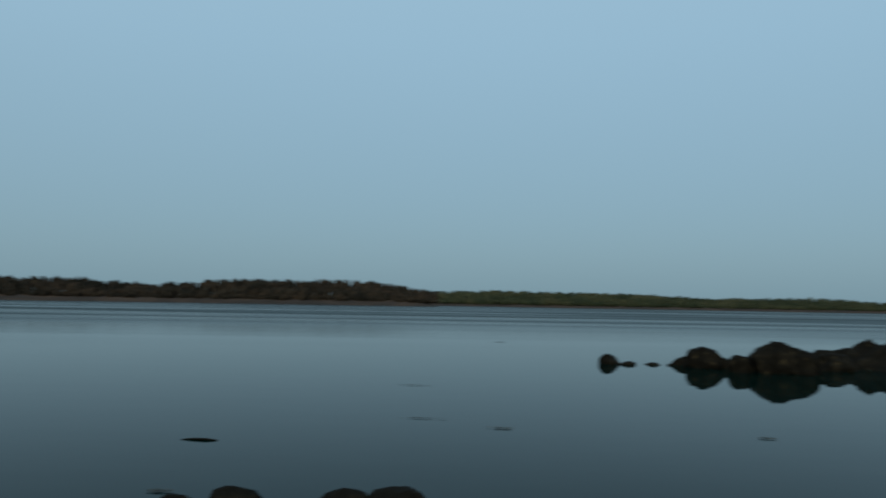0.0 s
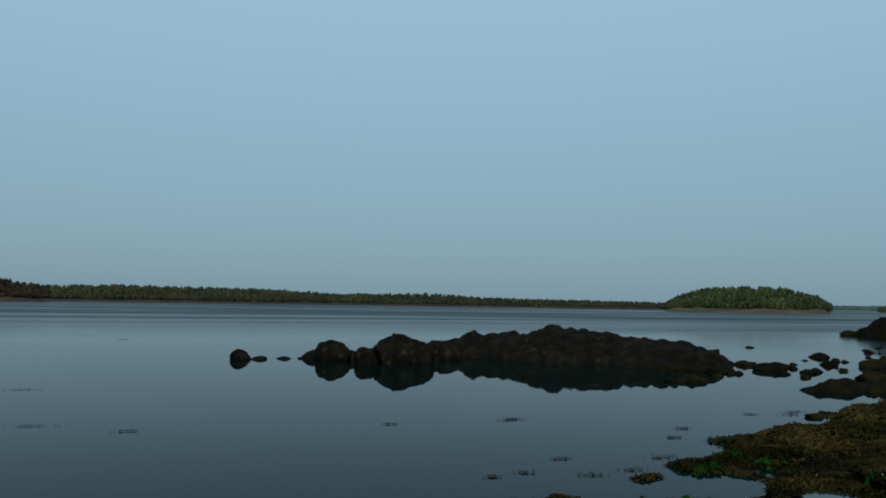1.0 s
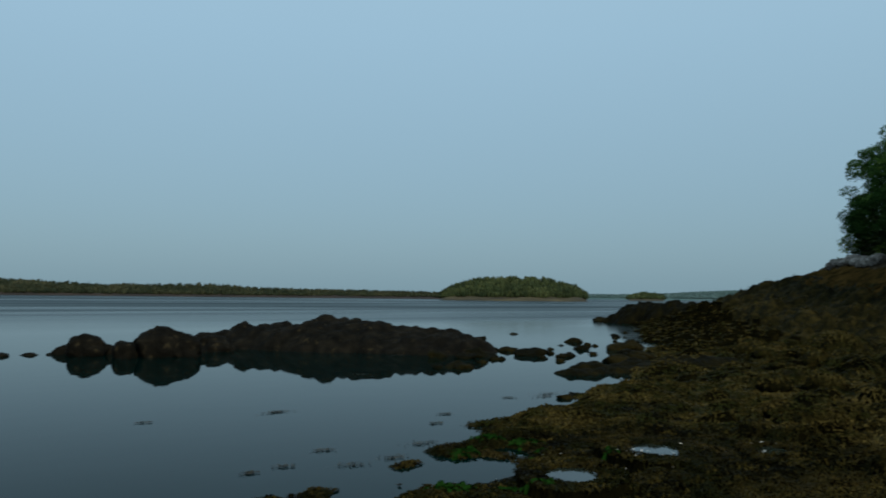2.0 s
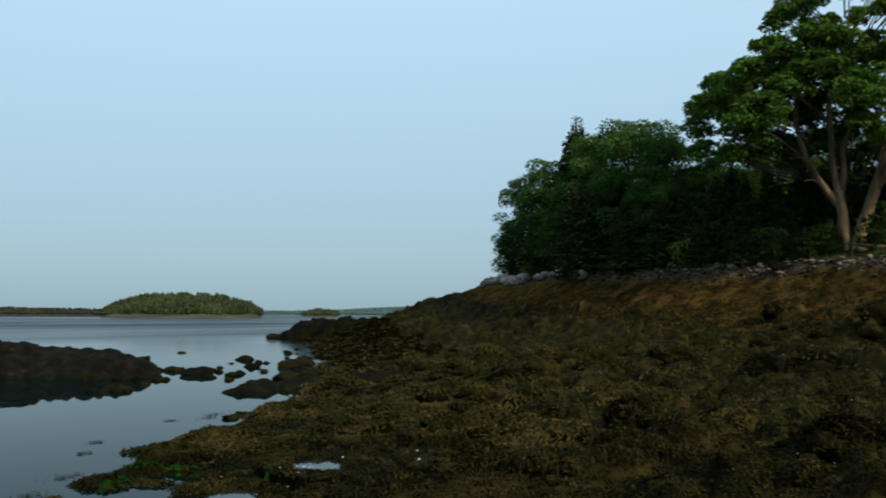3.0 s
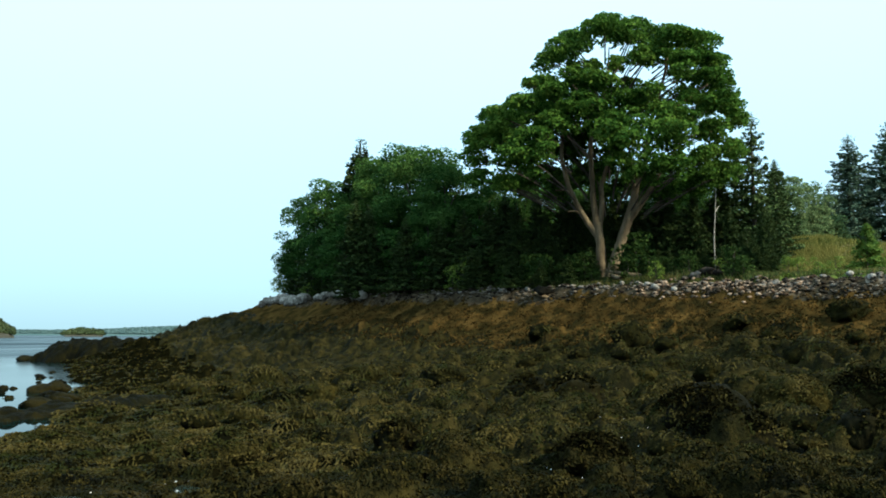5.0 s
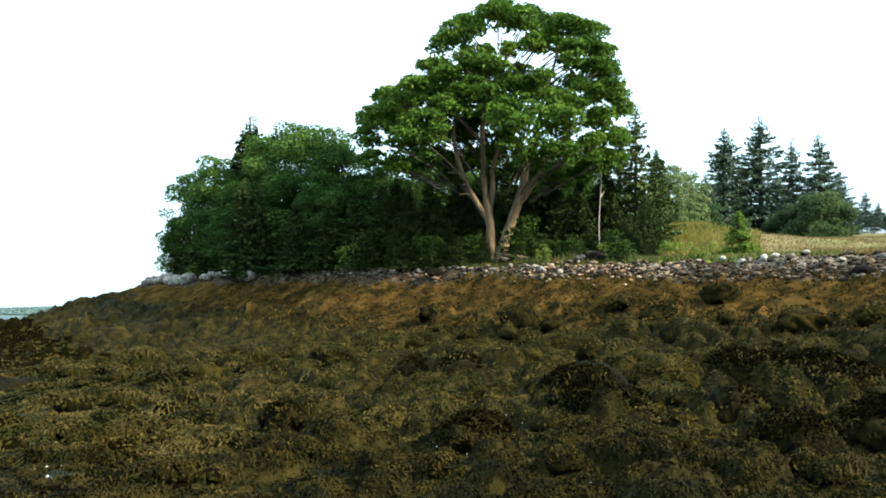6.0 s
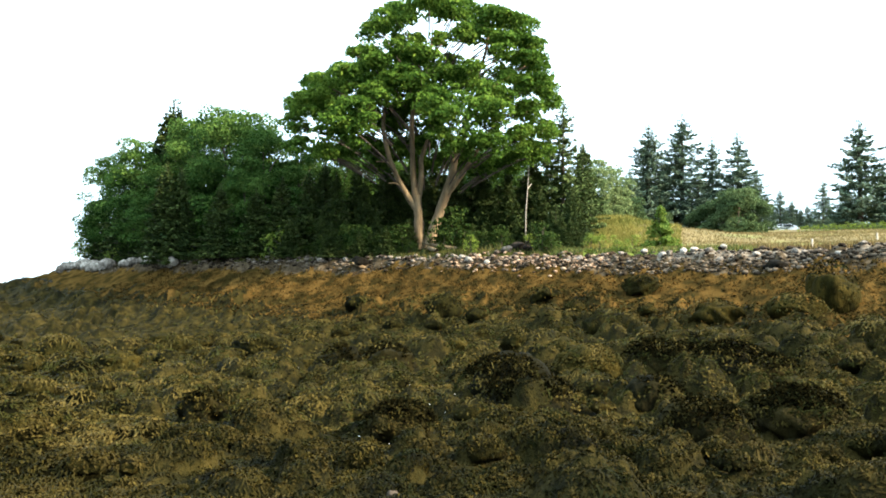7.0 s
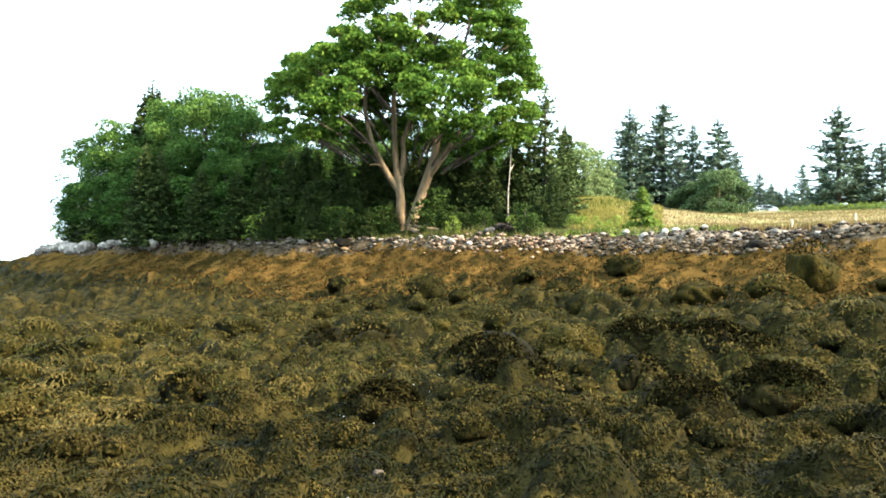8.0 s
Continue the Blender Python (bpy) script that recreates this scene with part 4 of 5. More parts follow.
    for mx, my, mz, r in masses:
        for _ in range(7):
            v = g.normal(size=3)
            v[2] += 0.35
            v /= np.linalg.norm(v)
            pr = r * g.uniform(0.40, 0.62)
            pads.append((mx + v[0] * r * 0.62, my + v[1] * r * 0.62, mz + v[2] * r * 0.52, pr, pr * g.uniform(0.8, 1.1), pr * g.uniform(0.42, 0.62)))
    C, O = pads_points(pads, 50, 3)
    part("crown", mesh_of("crown", *leaf_cards(C, O, 0.10, 4), M_OAKLEAF, smooth=False), oak, "layered pads of green oak leaves")
    twigs = []
    for k, (px, py, h, r) in enumerate(masses):
        inner = (px * 0.5, py * 0.45, h - 1.3)
        twigs.append(tube([inner, ((px + inner[0]) / 2, (py + inner[1]) / 2, h - 0.5), (px, py, h)], [0.045, 0.03, 0.012], 5, 0.05, k))
    tagged(part("branching", mesh_of("branching", *joined(twigs), M_DARKBARK), oak), kind="stuff")


def broadleaf(name, height_m, width, seed, label, material=None, low=0.15, density=14, leaf=0.14, npads=34, bark=None, cone=False):
    """A broadleaf tree or bush at the origin, built once."""
    g = np.random.default_rng(seed)
    ob = thing(name, Matrix(), label, "tree" if height_m > 3 else "bush")
    pads = []
    H0, H1 = low * height_m, height_m
    while len(pads) < npads:
        k = g.random()
        h = H0 + (H1 - H0) * k
        w = width * math.sqrt(max(1 - ((k - 0.42) / 0.62) ** 2, 0.02)) * (0.8 + 0.4 * g.random())
        if cone:
            w = width * 1.5 * (1.02 - k) ** 0.75 * (0.85 + 0.3 * g.random())
        a, r = g.uniform(0, 6.28), g.uniform(0.3, 0.95) ** 0.7
        rx = (0.24 + 0.16 * g.random()) * width * ((1.15 - 0.7 * k) if cone else 1)
        pads.append((w * r * math.cos(a) * 0.8, w * r * math.sin(a) * 0.8, min(h, H1 - rx * 0.45), rx, rx, rx * g.uniform(0.5, 0.8)))
    C, O = pads_points(pads, density, seed + 1)
    trunk = [tube([(0, 0, -0.2), (0.03 * height_m * g.normal(), 0.0, height_m * 0.35), (0.02 * height_m * g.normal(), 0.1, height_m * 0.85)],
                  [0.022 * height_m, 0.016 * height_m, 0.004 * height_m], 8, 0.06, seed)]
    part("trunk", mesh_of("trunk", *trunk[0], bark or M_DARKBARK), ob)
    for i, p in enumerate(pads[:7]):
        part("limb", mesh_of("limb", *tube([(0, 0, max(p[2] - 0.3 * height_m, 0.05 * height_m)), (p[0] * 0.5, p[1] * 0.5, p[2] - 0.1 * height_m), p[:3]],
                                           [0.008 * height_m, 0.006 * height_m, 0.003 * height_m], 5, 0.05, seed + i), bark or M_DARKBARK), ob)
    part("crown", mesh_of("crown", *leaf_cards(C, O, leaf, seed + 2), material or M_LEAF, smooth=False), ob)
    return ob


def spruce(name, height_m, width, seed, label, material=None, bare=0.06, gaps=0.0, card=0.17, full=1.0):
    """A spruce: a straight trunk with whorls of drooping boughs full of needle sprays."""
    g = np.random.default_rng(seed)
    ob = thing(name, Matrix(), label, "tree")
    part("trunk", mesh_of("trunk", *tube([(0, 0, -0.3), (0, 0, height_m * 0.5), (0, 0, height_m)], [0.016 * height_m, 0.01 * height_m, 0.004], 7, 0.04, seed), M_DARKBARK), ob)
    C, O, boughs = [], [], []
    z = bare * height_m
    while z < height_m * 0.985:
        k = z / height_m
        reach = width * 1.2 * (1 - k) ** 0.88 * (0.6 + 0.6 * g.random()) + 0.014 * height_m
        n = 5 + int(3 * (1 - k))
        a0 = g.uniform(0, 6.28)
        for i in range(n):
            if g.random() < gaps:
                continue
            a = a0 + 6.283 * i / n + g.normal(0, 0.18)
            L = reach * (0.65 + 0.5 * g.random())
            droop = 0.30 * (1 - k) - 0.12 * k
            m = max(int(L / height_m * 10 * 42 * full), 10)
            t = g.random(m) ** 0.75
            side = g.normal(0, 1, m) * 0.20 * L * (1.05 - t) * 0.8
            zz = z - droop * L * t + 0.16 * L * t * t + g.normal(0, 0.07 * height_m / 12, m) - 0.12 * np.abs(side)
            ca, sa = math.cos(a), math.sin(a)
            C.append(np.stack([ca * L * t - sa * side, sa * L * t + ca * side, zz], -1))
            O.append(np.tile((0.35 * ca, 0.35 * sa, 0.8), (m, 1)))
            if L > 0.5 and i % 2 == 0:
                boughs.append(tube([(0, 0, z), (ca * L * 0.5, sa * L * 0.5, z - droop * L * 0.42), (ca * L * 0.95, sa * L * 0.95, z - droop * L * 0.8)], [0.035, 0.022, 0.008], 4, 0.03, i))
        z += height_m * (0.020 + 0.018 * g.random()) * (1.1 - 0.4 * k)
    C, O = np.concatenate(C), np.concatenate(O)
    tagged(part("branching", mesh_of("branching", *joined(boughs), M_DARKBARK), ob), kind="stuff")
    part("needles", mesh_of("needles", *leaf_cards(C, O, card * height_m / 12 * np.clip((1.03 - C[:, 2] / height_m) / 0.22, 0.38, 1), seed + 1, 0.3), material or M_NEEDLE, smooth=False), ob)
    return ob


def place(proto, used, x, y, scale=1.0, turn=0.0, sz=1.0, lift=0.0):
    """The proto itself the first time, then copies."""
    m = Matrix.Translation((x, y, ground_at(x, y) - 0.05 + lift)) @ Matrix.Rotation(radians(turn), 4, "Z") @ Matrix.Diagonal((scale, scale, scale * sz, 1))
    if proto in used:
        ob = copy_thing(proto, m)
        ob.matrix_world = m
    else:
        used.add(proto)
        proto.matrix_world = m
        ob = proto
    return ob


def top_scale(az, d, el, proto_h):
    """The scale at which a tree of height proto_h reaches the angle el above the eye."""
    x, y = at(az, d)
    return (EYE + d * math.tan(radians(el)) - ground_at(x, y)) / proto_h


def build_wood():
    used = set()
    broad = [broadleaf("broadleaf_tree", 10, 3.0, 500 + 10 * i, "dark green broadleaf tree at the edge of the wood", npads=60, density=30, leaf=0.105) for i in range(3)]
    for i, (az, d, el) in enumerate([(67.5, 62, 9.1), (69.3, 57, 10.4), (72.7, 55, 11.8), (74.8, 49, 12.9), (77.2, 47.5, 11.6), (67.0, 63, 6.4), (76.1, 52, 12.5), (70.6, 53.5, 8.8), (73.4, 49.5, 9.4),
                                     (76.2, 46, 9.0), (79.6, 49, 10.6), (82.5, 50, 11), (94.8, 50, 11.5), (91.5, 52, 11.5), (85.5, 52, 11), (80.8, 54, 10.0), (83.8, 55, 10.8), (87.0, 56, 11.5), (90.0, 56, 11.5), (93.0, 55, 11.5), (79.0, 52, 9.6)]):
        x, y = at(az, d)
        k = top_scale(az, d, el, 10)
        place(broad[i % 3], used, x, y, k, i * 67)
    pale = broadleaf("pale_tree", 8, 2.4, 560, "pale green open-crowned tree behind the wood's end", M_PALELEAF, 0.1, 16, 0.13, 46)
    for i, (az, d, el) in enumerate([(100.3, 66, 10.2), (101.2, 70, 9.5), (99.7, 64, 9.6), (101.0, 66, 8.4)]):
        x, y = at(az, d)
        place(pale, used, x, y, top_scale(az, d, el, 8), i * 71)
    fir = [spruce("spruce_tree", 10, 2.3, 600 + 10 * i, "dark spruce crowded in the shade of the wood") for i in range(3)]
    g = np.random.default_rng(77)
    spots = [(71.35, 58, 13.5), (85.7, 39.4, 5.6), (83.9, 39.8, 5.3), (82.0, 40.4, 5.9), (79.2, 42.4, 6.0), (87.2, 40.2, 6.2), (97.9, 37.6, 5.8), (96.4, 37.9, 5.2), (98.9, 37.2, 5.2), (68.2, 58.5, 6.6), (72.6, 50.5, 7.2), (88.0, 44.2, 9.8), (85.6, 47, 10.2), (87.4, 48, 10.4), (89.0, 47, 10.2), (90.4, 47.5, 10.4), (92.0, 47, 10.3), (83.6, 47, 10.0), (81.4, 47.5, 10), (88.2, 46, 9.0), (90.0, 45, 8.8), (86.2, 45.6, 9.4), (98.4, 40.0, 8.6), (90.6, 39.8, 5.4), (92.4, 39.6, 5.9), (94.0, 39.4, 5.7), (95.6, 39.2, 6.3), (97.0, 38.6, 6.9), (98.6, 38.4, 6.4), (86.2, 41.0, 5.6), (84.6, 41.0, 5.2), (96.2, 41.5, 8.4), (98.8, 41.5, 7.6), (86.6, 44.6, 9.6), (89.6, 44.6, 9.4), (85.0, 43, 6.8), (83.0, 42.6, 6.2), (81.3, 42.6, 6.6), (79.6, 43.2, 6.3), (97.6, 38.4, 6.6), (98.2, 38.0, 6.4), (94.6, 40.5, 6.4), (91.6, 41.5, 6.0), (78.6, 44.5, 8.8), (80.4, 44, 9.2), (82.2, 43.5, 9.3), (84.2, 43.5, 8.9), (85.8, 44.5, 9.0), (90.8, 44.0, 8.2), (92.4, 43.5, 9.5),
             (93.9, 43.5, 9.8), (95.6, 45, 10.6), (98.3, 39.2, 8.3), (96.9, 39.8, 7.0), (99.0, 47, 9.2), (66.9, 63, 5.4), (69.9, 56, 7.6), (74.6, 45.5, 8.2),
             (76.9, 44.8, 8.0), (87.2, 45.5, 7.6), (88.8, 46, 7.8), (98.95, 56, 11.4), (99.4, 58, 9.8), (101.7, 72, 8.8), (99.0, 52, 8.4), (101.2, 70, 9.0)]
    for i in range(75):
        spots.append((g.uniform(68.5, 98.8), g.uniform(47.5, 62), g.uniform(7.4, 9.8)))
    for i, (az, d, el) in enumerate(spots):
        if az < 71:
            d = max(d, 62 - (az - 66.5) * 1.4)
        x, y = at(az, d)
        k = top_scale(az, d, el, 10)
        wide = 1.3 if i == 0 else 1.7 if i < 9 else g.uniform(0.95, 1.35)
        place(fir[i % 3], used, x, y, k * wide, i * 41, 1 / wide)
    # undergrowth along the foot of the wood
    bush = [broadleaf("undergrowth_bush", 1.6, 1.0, 700 + 10 * i, "low green bush at the foot of the wood", M_UNDERSHADE, 0.05, 40, 0.08, 16) for i in range(2)]
    lit = [broadleaf("young_bush", 1.7, 0.9, 740 + 10 * i, "yellow-green young bush at the foot of the wood", M_BRIGHTLEAF, 0.05, 40, 0.075, 16) for i in range(2)]
    for i in range(60):
        az = g.uniform(65.9, 100.0)
        x0, y0 = at(az, 30)
        dd = 30
        while float((lambda s, u, p: s - p)(*shore(np.array([at(az, dd)[0]]), np.array([at(az, dd)[1]])))[0]) < 1.0 and dd < 70:
            dd += 0.4
        x, y = at(az, dd + g.uniform(0, 1.6))
        if 87.6 < az < 89.0 or az > 99.2 or (az > 89 and i % 5 > 1):
            continue
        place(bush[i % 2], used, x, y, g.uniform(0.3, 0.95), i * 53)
    for i, (az, el) in enumerate([(78.6, 5.6), (77.9, 5.0), (72.4, 4.7), (70.9, 4.4), (68.0, 3.6), (66.0, 3.9), (91.5, 4.6), (100.2, 5.0), (101.3, 4.7), (99.6, 5.2), (102.3, 4.6)]):
        dd = 30
        while float((lambda s, u, p: s - p)(*shore(np.array([at(az, dd)[0]]), np.array([at(az, dd)[1]])))[0]) < 0.9 and dd < 70:
            dd += 0.4
        x, y = at(az, dd)
        place(lit[i % 2], used, x, y, max(top_scale(az, dd, el, 1.7), 0.5), i * 61)
    for i, (az, d, el) in enumerate([(90.26, 39.6, 7.0), (89.7, 38.8, 5.4), (91.0, 39.2, 5.6), (91.8, 38.6, 5.4), (93.34, 38.4, 5.8), (95.44, 38.4, 5.2), (87.3, 39.4, 4.6), (88.9, 39.2, 4.3)]):
        x, y = at(az, d)
        place((bush, bush, lit)[i % 3 if i in (3, 5) else 0][i % 2], used, x, y, max(top_scale(az, d, el, 1.6), 0.4), i * 83)
    for i in range(26):
        az = 112.6 + i * 0.27
        d = g.uniform(70, 76)
        x, y = at(az, d)
        place(lit[i % 2], used, x, y, max(top_scale(az, d, float(np.interp(az, [112.4, 113.4, 115.1, 117, 119.5], [5.2, 5.5, 5.75, 5.5, 5.3])) + g.uniform(-0.2, 0.1), 1.7), 0.4), i * 37)
    # the bush that stands alone in the meadow
    solo = broadleaf("meadow_sapling", 2.4, 0.78, 770, "bright green young tree alone in the meadow", M_SAPLING, -0.12, 150, 0.07, 110, cone=True)
    x, y = at(104.1, 40)
    place(solo, used, x, y, top_scale(104.1, 40, 7.1, 2.4), 0)
    # bleached dead trunk
    x, y = at(95.3, 41.0)
    snag = thing("dead_birch", Matrix.Translation((x, y, ground_at(x, y))), "bleached dead birch trunk against the dark wood", "tree")
    part("trunk", mesh_of("trunk", *tube([(0.1, 0.05, 0), (0.05, 0.08, 1.6), (0, 0, 2.8), (-0.1, -0.05, 3.9)], [0.034, 0.030, 0.024, 0.014], 8, 0.05, 1), M_BIRCH), snag)
    part("stub", mesh_of("stub", *tube([(0.0, 0, 2.8), (0.15, -0.2, 3.1)], [0.035, 0.015], 5, 0.05, 2), M_BIRCH), snag)
    x, y = at(77.1, 45.5)
    snag = thing("dead_birch", Matrix.Translation((x, y, ground_at(x, y))), "short bleached dead stem in the undergrowth", "tree")
    part("trunk", mesh_of("trunk", *tube([(0, 0, 0), (0.02, 0.03, 1.0), (0, 0, 1.9)], [0.04, 0.035, 0.025], 7, 0.05, 1), M_BIRCH), snag)
    # driftwood under the oak
    for i, (az, d, L, t) in enumerate([(88.9, 38.6, 1.3, 20), (89.4, 39.0, 1.6, 75), (84.0, 38.4, 0.8, 120)]):
        x, y = at(az, d)
        log = new("driftwood", mesh_of("driftwood", *tube([(-L / 2, 0, 0.05), (0, 0.1, 0.16), (L / 2, 0, 0.3)], [0.08, 0.1, 0.05], 8, 0.08, i), M_BARK))
        log.matrix_world = pose(x, y, ground_at(x, y), 0, 0, t)
        tagged(log, "weathered driftwood branch stranded under the oak", "driftwood", "driftwood on the bank")
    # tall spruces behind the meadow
    far = [spruce("tall_spruce", 15, 3.0, 800 + 10 * i, "tall open spruce behind the meadow", M_HAZENEEDLE, 0.05, gp, 0.11, 1.7) for i, gp in enumerate((0.10, 0.22))]
    near = spruce("open_spruce", 15, 3.2, 840, "tall ragged open spruce beside the oak", M_PINE, 0.03, 0.25, 0.12, 1.3)
    for i, (az, d, el, wide) in enumerate([(97.65, 45.5, 14.6, 1.15), (98.95, 50, 11.5, 1.2), (96.6, 46, 12.4, 1.1), (98.3, 42.5, 8.2, 1.5), (97.2, 41.5, 7.4, 1.6), (98.9, 40.0, 6.2, 1.5)]):
        x, y = at(az, d)
        place(near, used, x, y, top_scale(az, d, el, 15) * wide, i * 77, 1 / wide)
    for i, (az, d, el, wide) in enumerate([(103.2, 100, 12.5, 1.0), (105.4, 102, 13.05, 1.0), (107.3, 104, 11.5, 0.72), (108.9, 102, 11.65, 0.95), (116.0, 98, 12.0, 1.12), (111.4, 118, 7.9, 0.9),
                                           (112.1, 122, 7.2, 0.9), (113.0, 125, 6.9, 0.9), (113.9, 118, 8.35, 0.8), (110.0, 106, 9.2, 1.0), (102.0, 96, 9.6, 0.9), (104.3, 106, 10.2, 1.0), (114.9, 120, 6.9, 0.9), (118.4, 100, 9.6, 1.1),
                                           (115.2, 104, 8.0, 1.0), (110.6, 124, 7.0, 1.3), (111.0, 126, 6.8, 1.3), (111.8, 127, 6.7, 1.4), (112.4, 127, 6.6, 1.4), (113.4, 127, 6.6, 1.4), (114.3, 127, 6.7, 1.3), (115.7, 124, 6.9, 1.2), (116.9, 124, 6.8, 1.2), (103.9, 104, 9.0, 1.1), (102.7, 104, 9.2, 1.1), (108.2, 106, 8.8, 1.1), (117.2, 101, 9.0, 1.0), (106.4, 100, 9.4, 1.0), (112.6, 119, 6.6, 1.0)]):
        x, y = at(az, d)
        k = top_scale(az, d, el + 0.22, 15)
        wide *= 1.6
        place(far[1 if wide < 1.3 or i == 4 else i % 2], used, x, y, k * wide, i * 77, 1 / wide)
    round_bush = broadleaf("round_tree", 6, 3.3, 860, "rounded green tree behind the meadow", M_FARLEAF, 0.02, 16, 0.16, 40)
    for i, (az, d, el) in enumerate([(108.9, 92, 8.0), (109.9, 95, 7.3), (107.9, 95, 7.5), (101.9, 84, 7.6), (107.0, 96, 7.0), (106.3, 97, 6.6), (104.2, 97, 6.6)]):
        x, y = at(az, d)
        place(round_bush, used, x, y, top_scale(az, d, el, 6), i * 59)


# ------------------------------------------------------------------ far shores
def far_shore(name, wood_name, az0, az1, dist, els, bank_h, material, bank_mat, label, wood_label, seed, step, depth=40, crown=1.0, bank_low=0.0):
    """Low land across the water with its woods. els: the angle of the tree tops, evenly spaced."""
    n = 90
    az = np.linspace(az0, az1, n)
    dd = dist * (1 + 0.03 * (fbm(az * 0.6, az * 0, 3, seed) - 0.5))
    ends = np.clip(np.minimum(np.arange(n), np.arange(n)[::-1]) / 3.0, 0.0, 1)
    rows = []
    for off, h in ((-4, -0.5), (0, 0.35 * bank_h), (6, 0.6 * bank_h), (12, bank_h), (depth, bank_h + 1.0), (depth * 2, -1.0)):
        jag = 1 + 0.35 * (fbm(az * 2.1 + off, az * 0 + off, 3, seed + 1) - 0.5)
        rows.append(np.stack([np.sin(np.radians(az)) * (dd + off), np.cos(np.radians(az)) * (dd + off), np.where(h > 0, h * jag * ends - 0.1 * (1 - ends), h)], -1))
    v = np.concatenate(rows)
    f = [(r * n + j, r * n + j + 1, (r + 1) * n + j + 1, (r + 1) * n + j) for r in range(len(rows) - 1) for j in range(n - 1)]
    ob = new(name, mesh_of(name, v, f, bank_mat))
    tagged(ob, label, "far shore", kind="structure")
    g = np.random.default_rng(seed)
    V, F, o = [], [], 0
    iv, if_ = ICO2
    a = az0 + 0.3 * (az1 - az0) / n
    C, O = [], []
    while a < az1:
        top = float(np.interp(a, np.linspace(az0, az1, len(els)), els))
        for row in range(5):
            aa = a + g.normal(0, 0.3) * step
            if not az0 < aa < az1:
                continue
            d = float(np.interp(aa, az, dd)) + 8 + row * depth * 0.16 + g.uniform(0, 5)
            zt = EYE + d * math.tan(radians(top)) * (0.36 + 0.155 * row + g.uniform(-0.10, 0.06)) - (0.0 if row else 0.4)
            zb = bank_h * 0.6
            h = max(zt - zb, 1.2)
            if row:
                zb, h = zt - min(h, 0.013 * dist), min(h, 0.013 * dist)
            w = min(h * g.uniform(0.28, 0.5), 4.2) * crown
            w = max(w, 0.0042 * dist * crown)
            x, y = d * math.sin(radians(aa)), d * math.cos(radians(aa))
            sharp = g.random() < 0.22
            b = iv * (1 + 0.35 * (fbm(iv[:, 0] * 2 + x, iv[:, 1] * 2 + iv[:, 2] * 2 + y, 2, 3)[:, None] - 0.5))
            wide = (1 - 0.75 * np.clip((b[:, 2:3] + 1) / 2, 0, 1)) * 1.25 if sharp else 1.0
            b = b * (1, 1, 1)
            b[:, :2] *= wide
            V.append(b * (w * 0.8, w * 0.8, h / 2 * 0.97) + (x, y, zb + h / 2))
            F.append(if_ + o)
            o += len(iv)
            m = 60
            pd = g.normal(size=(m, 3))
            pd /= np.linalg.norm(pd, axis=1)[:, None]
            lw = (1 - 0.75 * np.clip((pd[:, 2:3] + 1) / 2, 0, 1)) * 1.25 if sharp else np.ones((m, 1))
            q = pd * (w * 0.95, w * 0.95, h / 2)
            q[:, :2] *= lw
            C.append(q + (x, y, zb + h / 2))
            O.append(pd)
        a += step * g.uniform(0.6, 1.4)
    v2, f2 = leaf_cards(np.concatenate(C), np.concatenate(O), 0.0010 * dist, seed + 3)
    v1, f1 = np.concatenate(V), np.concatenate(F)
    ob = new(wood_name, mesh_of(wood_name, *joined([(v1, f1), (v2, f2)]), material, smooth=False))
    tagged(ob, wood_label, "woods", kind="stuff")


def build_far():
    far_shore("far_shore_peninsula", "peninsula_woods", -42, -0.4, 400, [1.5, 1.5, 1.45, 1.36, 1.22, 1.22, 0.95, 1.3, 1.4, 1.44, 1.35, 0.75], 2.6, M_PENWOOD, M_BANK,
              "low dark peninsula shore across the water", "dark low woods on the peninsula", 41, 0.20, crown=0.75)
    far_shore("far_shore_mainland", "mainland_woods", -3, 40.6, 500, [0.75, 0.8, 0.91, 0.87, 0.84, 0.77, 0.6, 0.6, 0.7, 0.5, 0.4, 0.38, 0.33, 0.3], 1.7, M_FARWOOD, M_BANK,
              "long low mainland shore across the water", "mixed green and brown woods on the mainland shore", 42, 0.15, crown=0.75)
    far_shore("far_shore_island", "island_woods", 39.9, 49.9, 385, [0.35, 0.95, 1.2, 1.34, 1.38, 1.42, 1.38, 1.36, 1.15, 0.95, 0.4], 2.2, M_ISLEWOOD, M_ISLEBANK,
              "tan marsh-grass bank of a wooded island", "rounded green woods on the island", 43, 0.10, depth=60, crown=0.6)
    far_shore("far_shore_skerry", "skerry_trees", 52.6, 54.9, 600, [0.2, 0.42, 0.4, 0.28], 1.6, M_ISLEWOOD, M_ISLEBANK,
              "small low skerry in the bay", "few small trees on the skerry", 44, 0.16, depth=20)
    far_shore("far_shore_hills", "hill_woods", 46, 75, 900, [0.2, 0.22, 0.22, 0.3, 0.5, 0.6, 0.6, 0.6, 0.6, 0.6, 0.6], 2.5, M_HAZEHILL, M_HAZEHILL,
              "distant shore of the bay, blue-green with haze in its colour", "distant wooded hills, blue-green with haze in their colour", 45, 0.10, depth=120)


build_sea_rocks()
build_beach_boulders()
build_stone_line()
build_oak()
build_wood()
build_far()


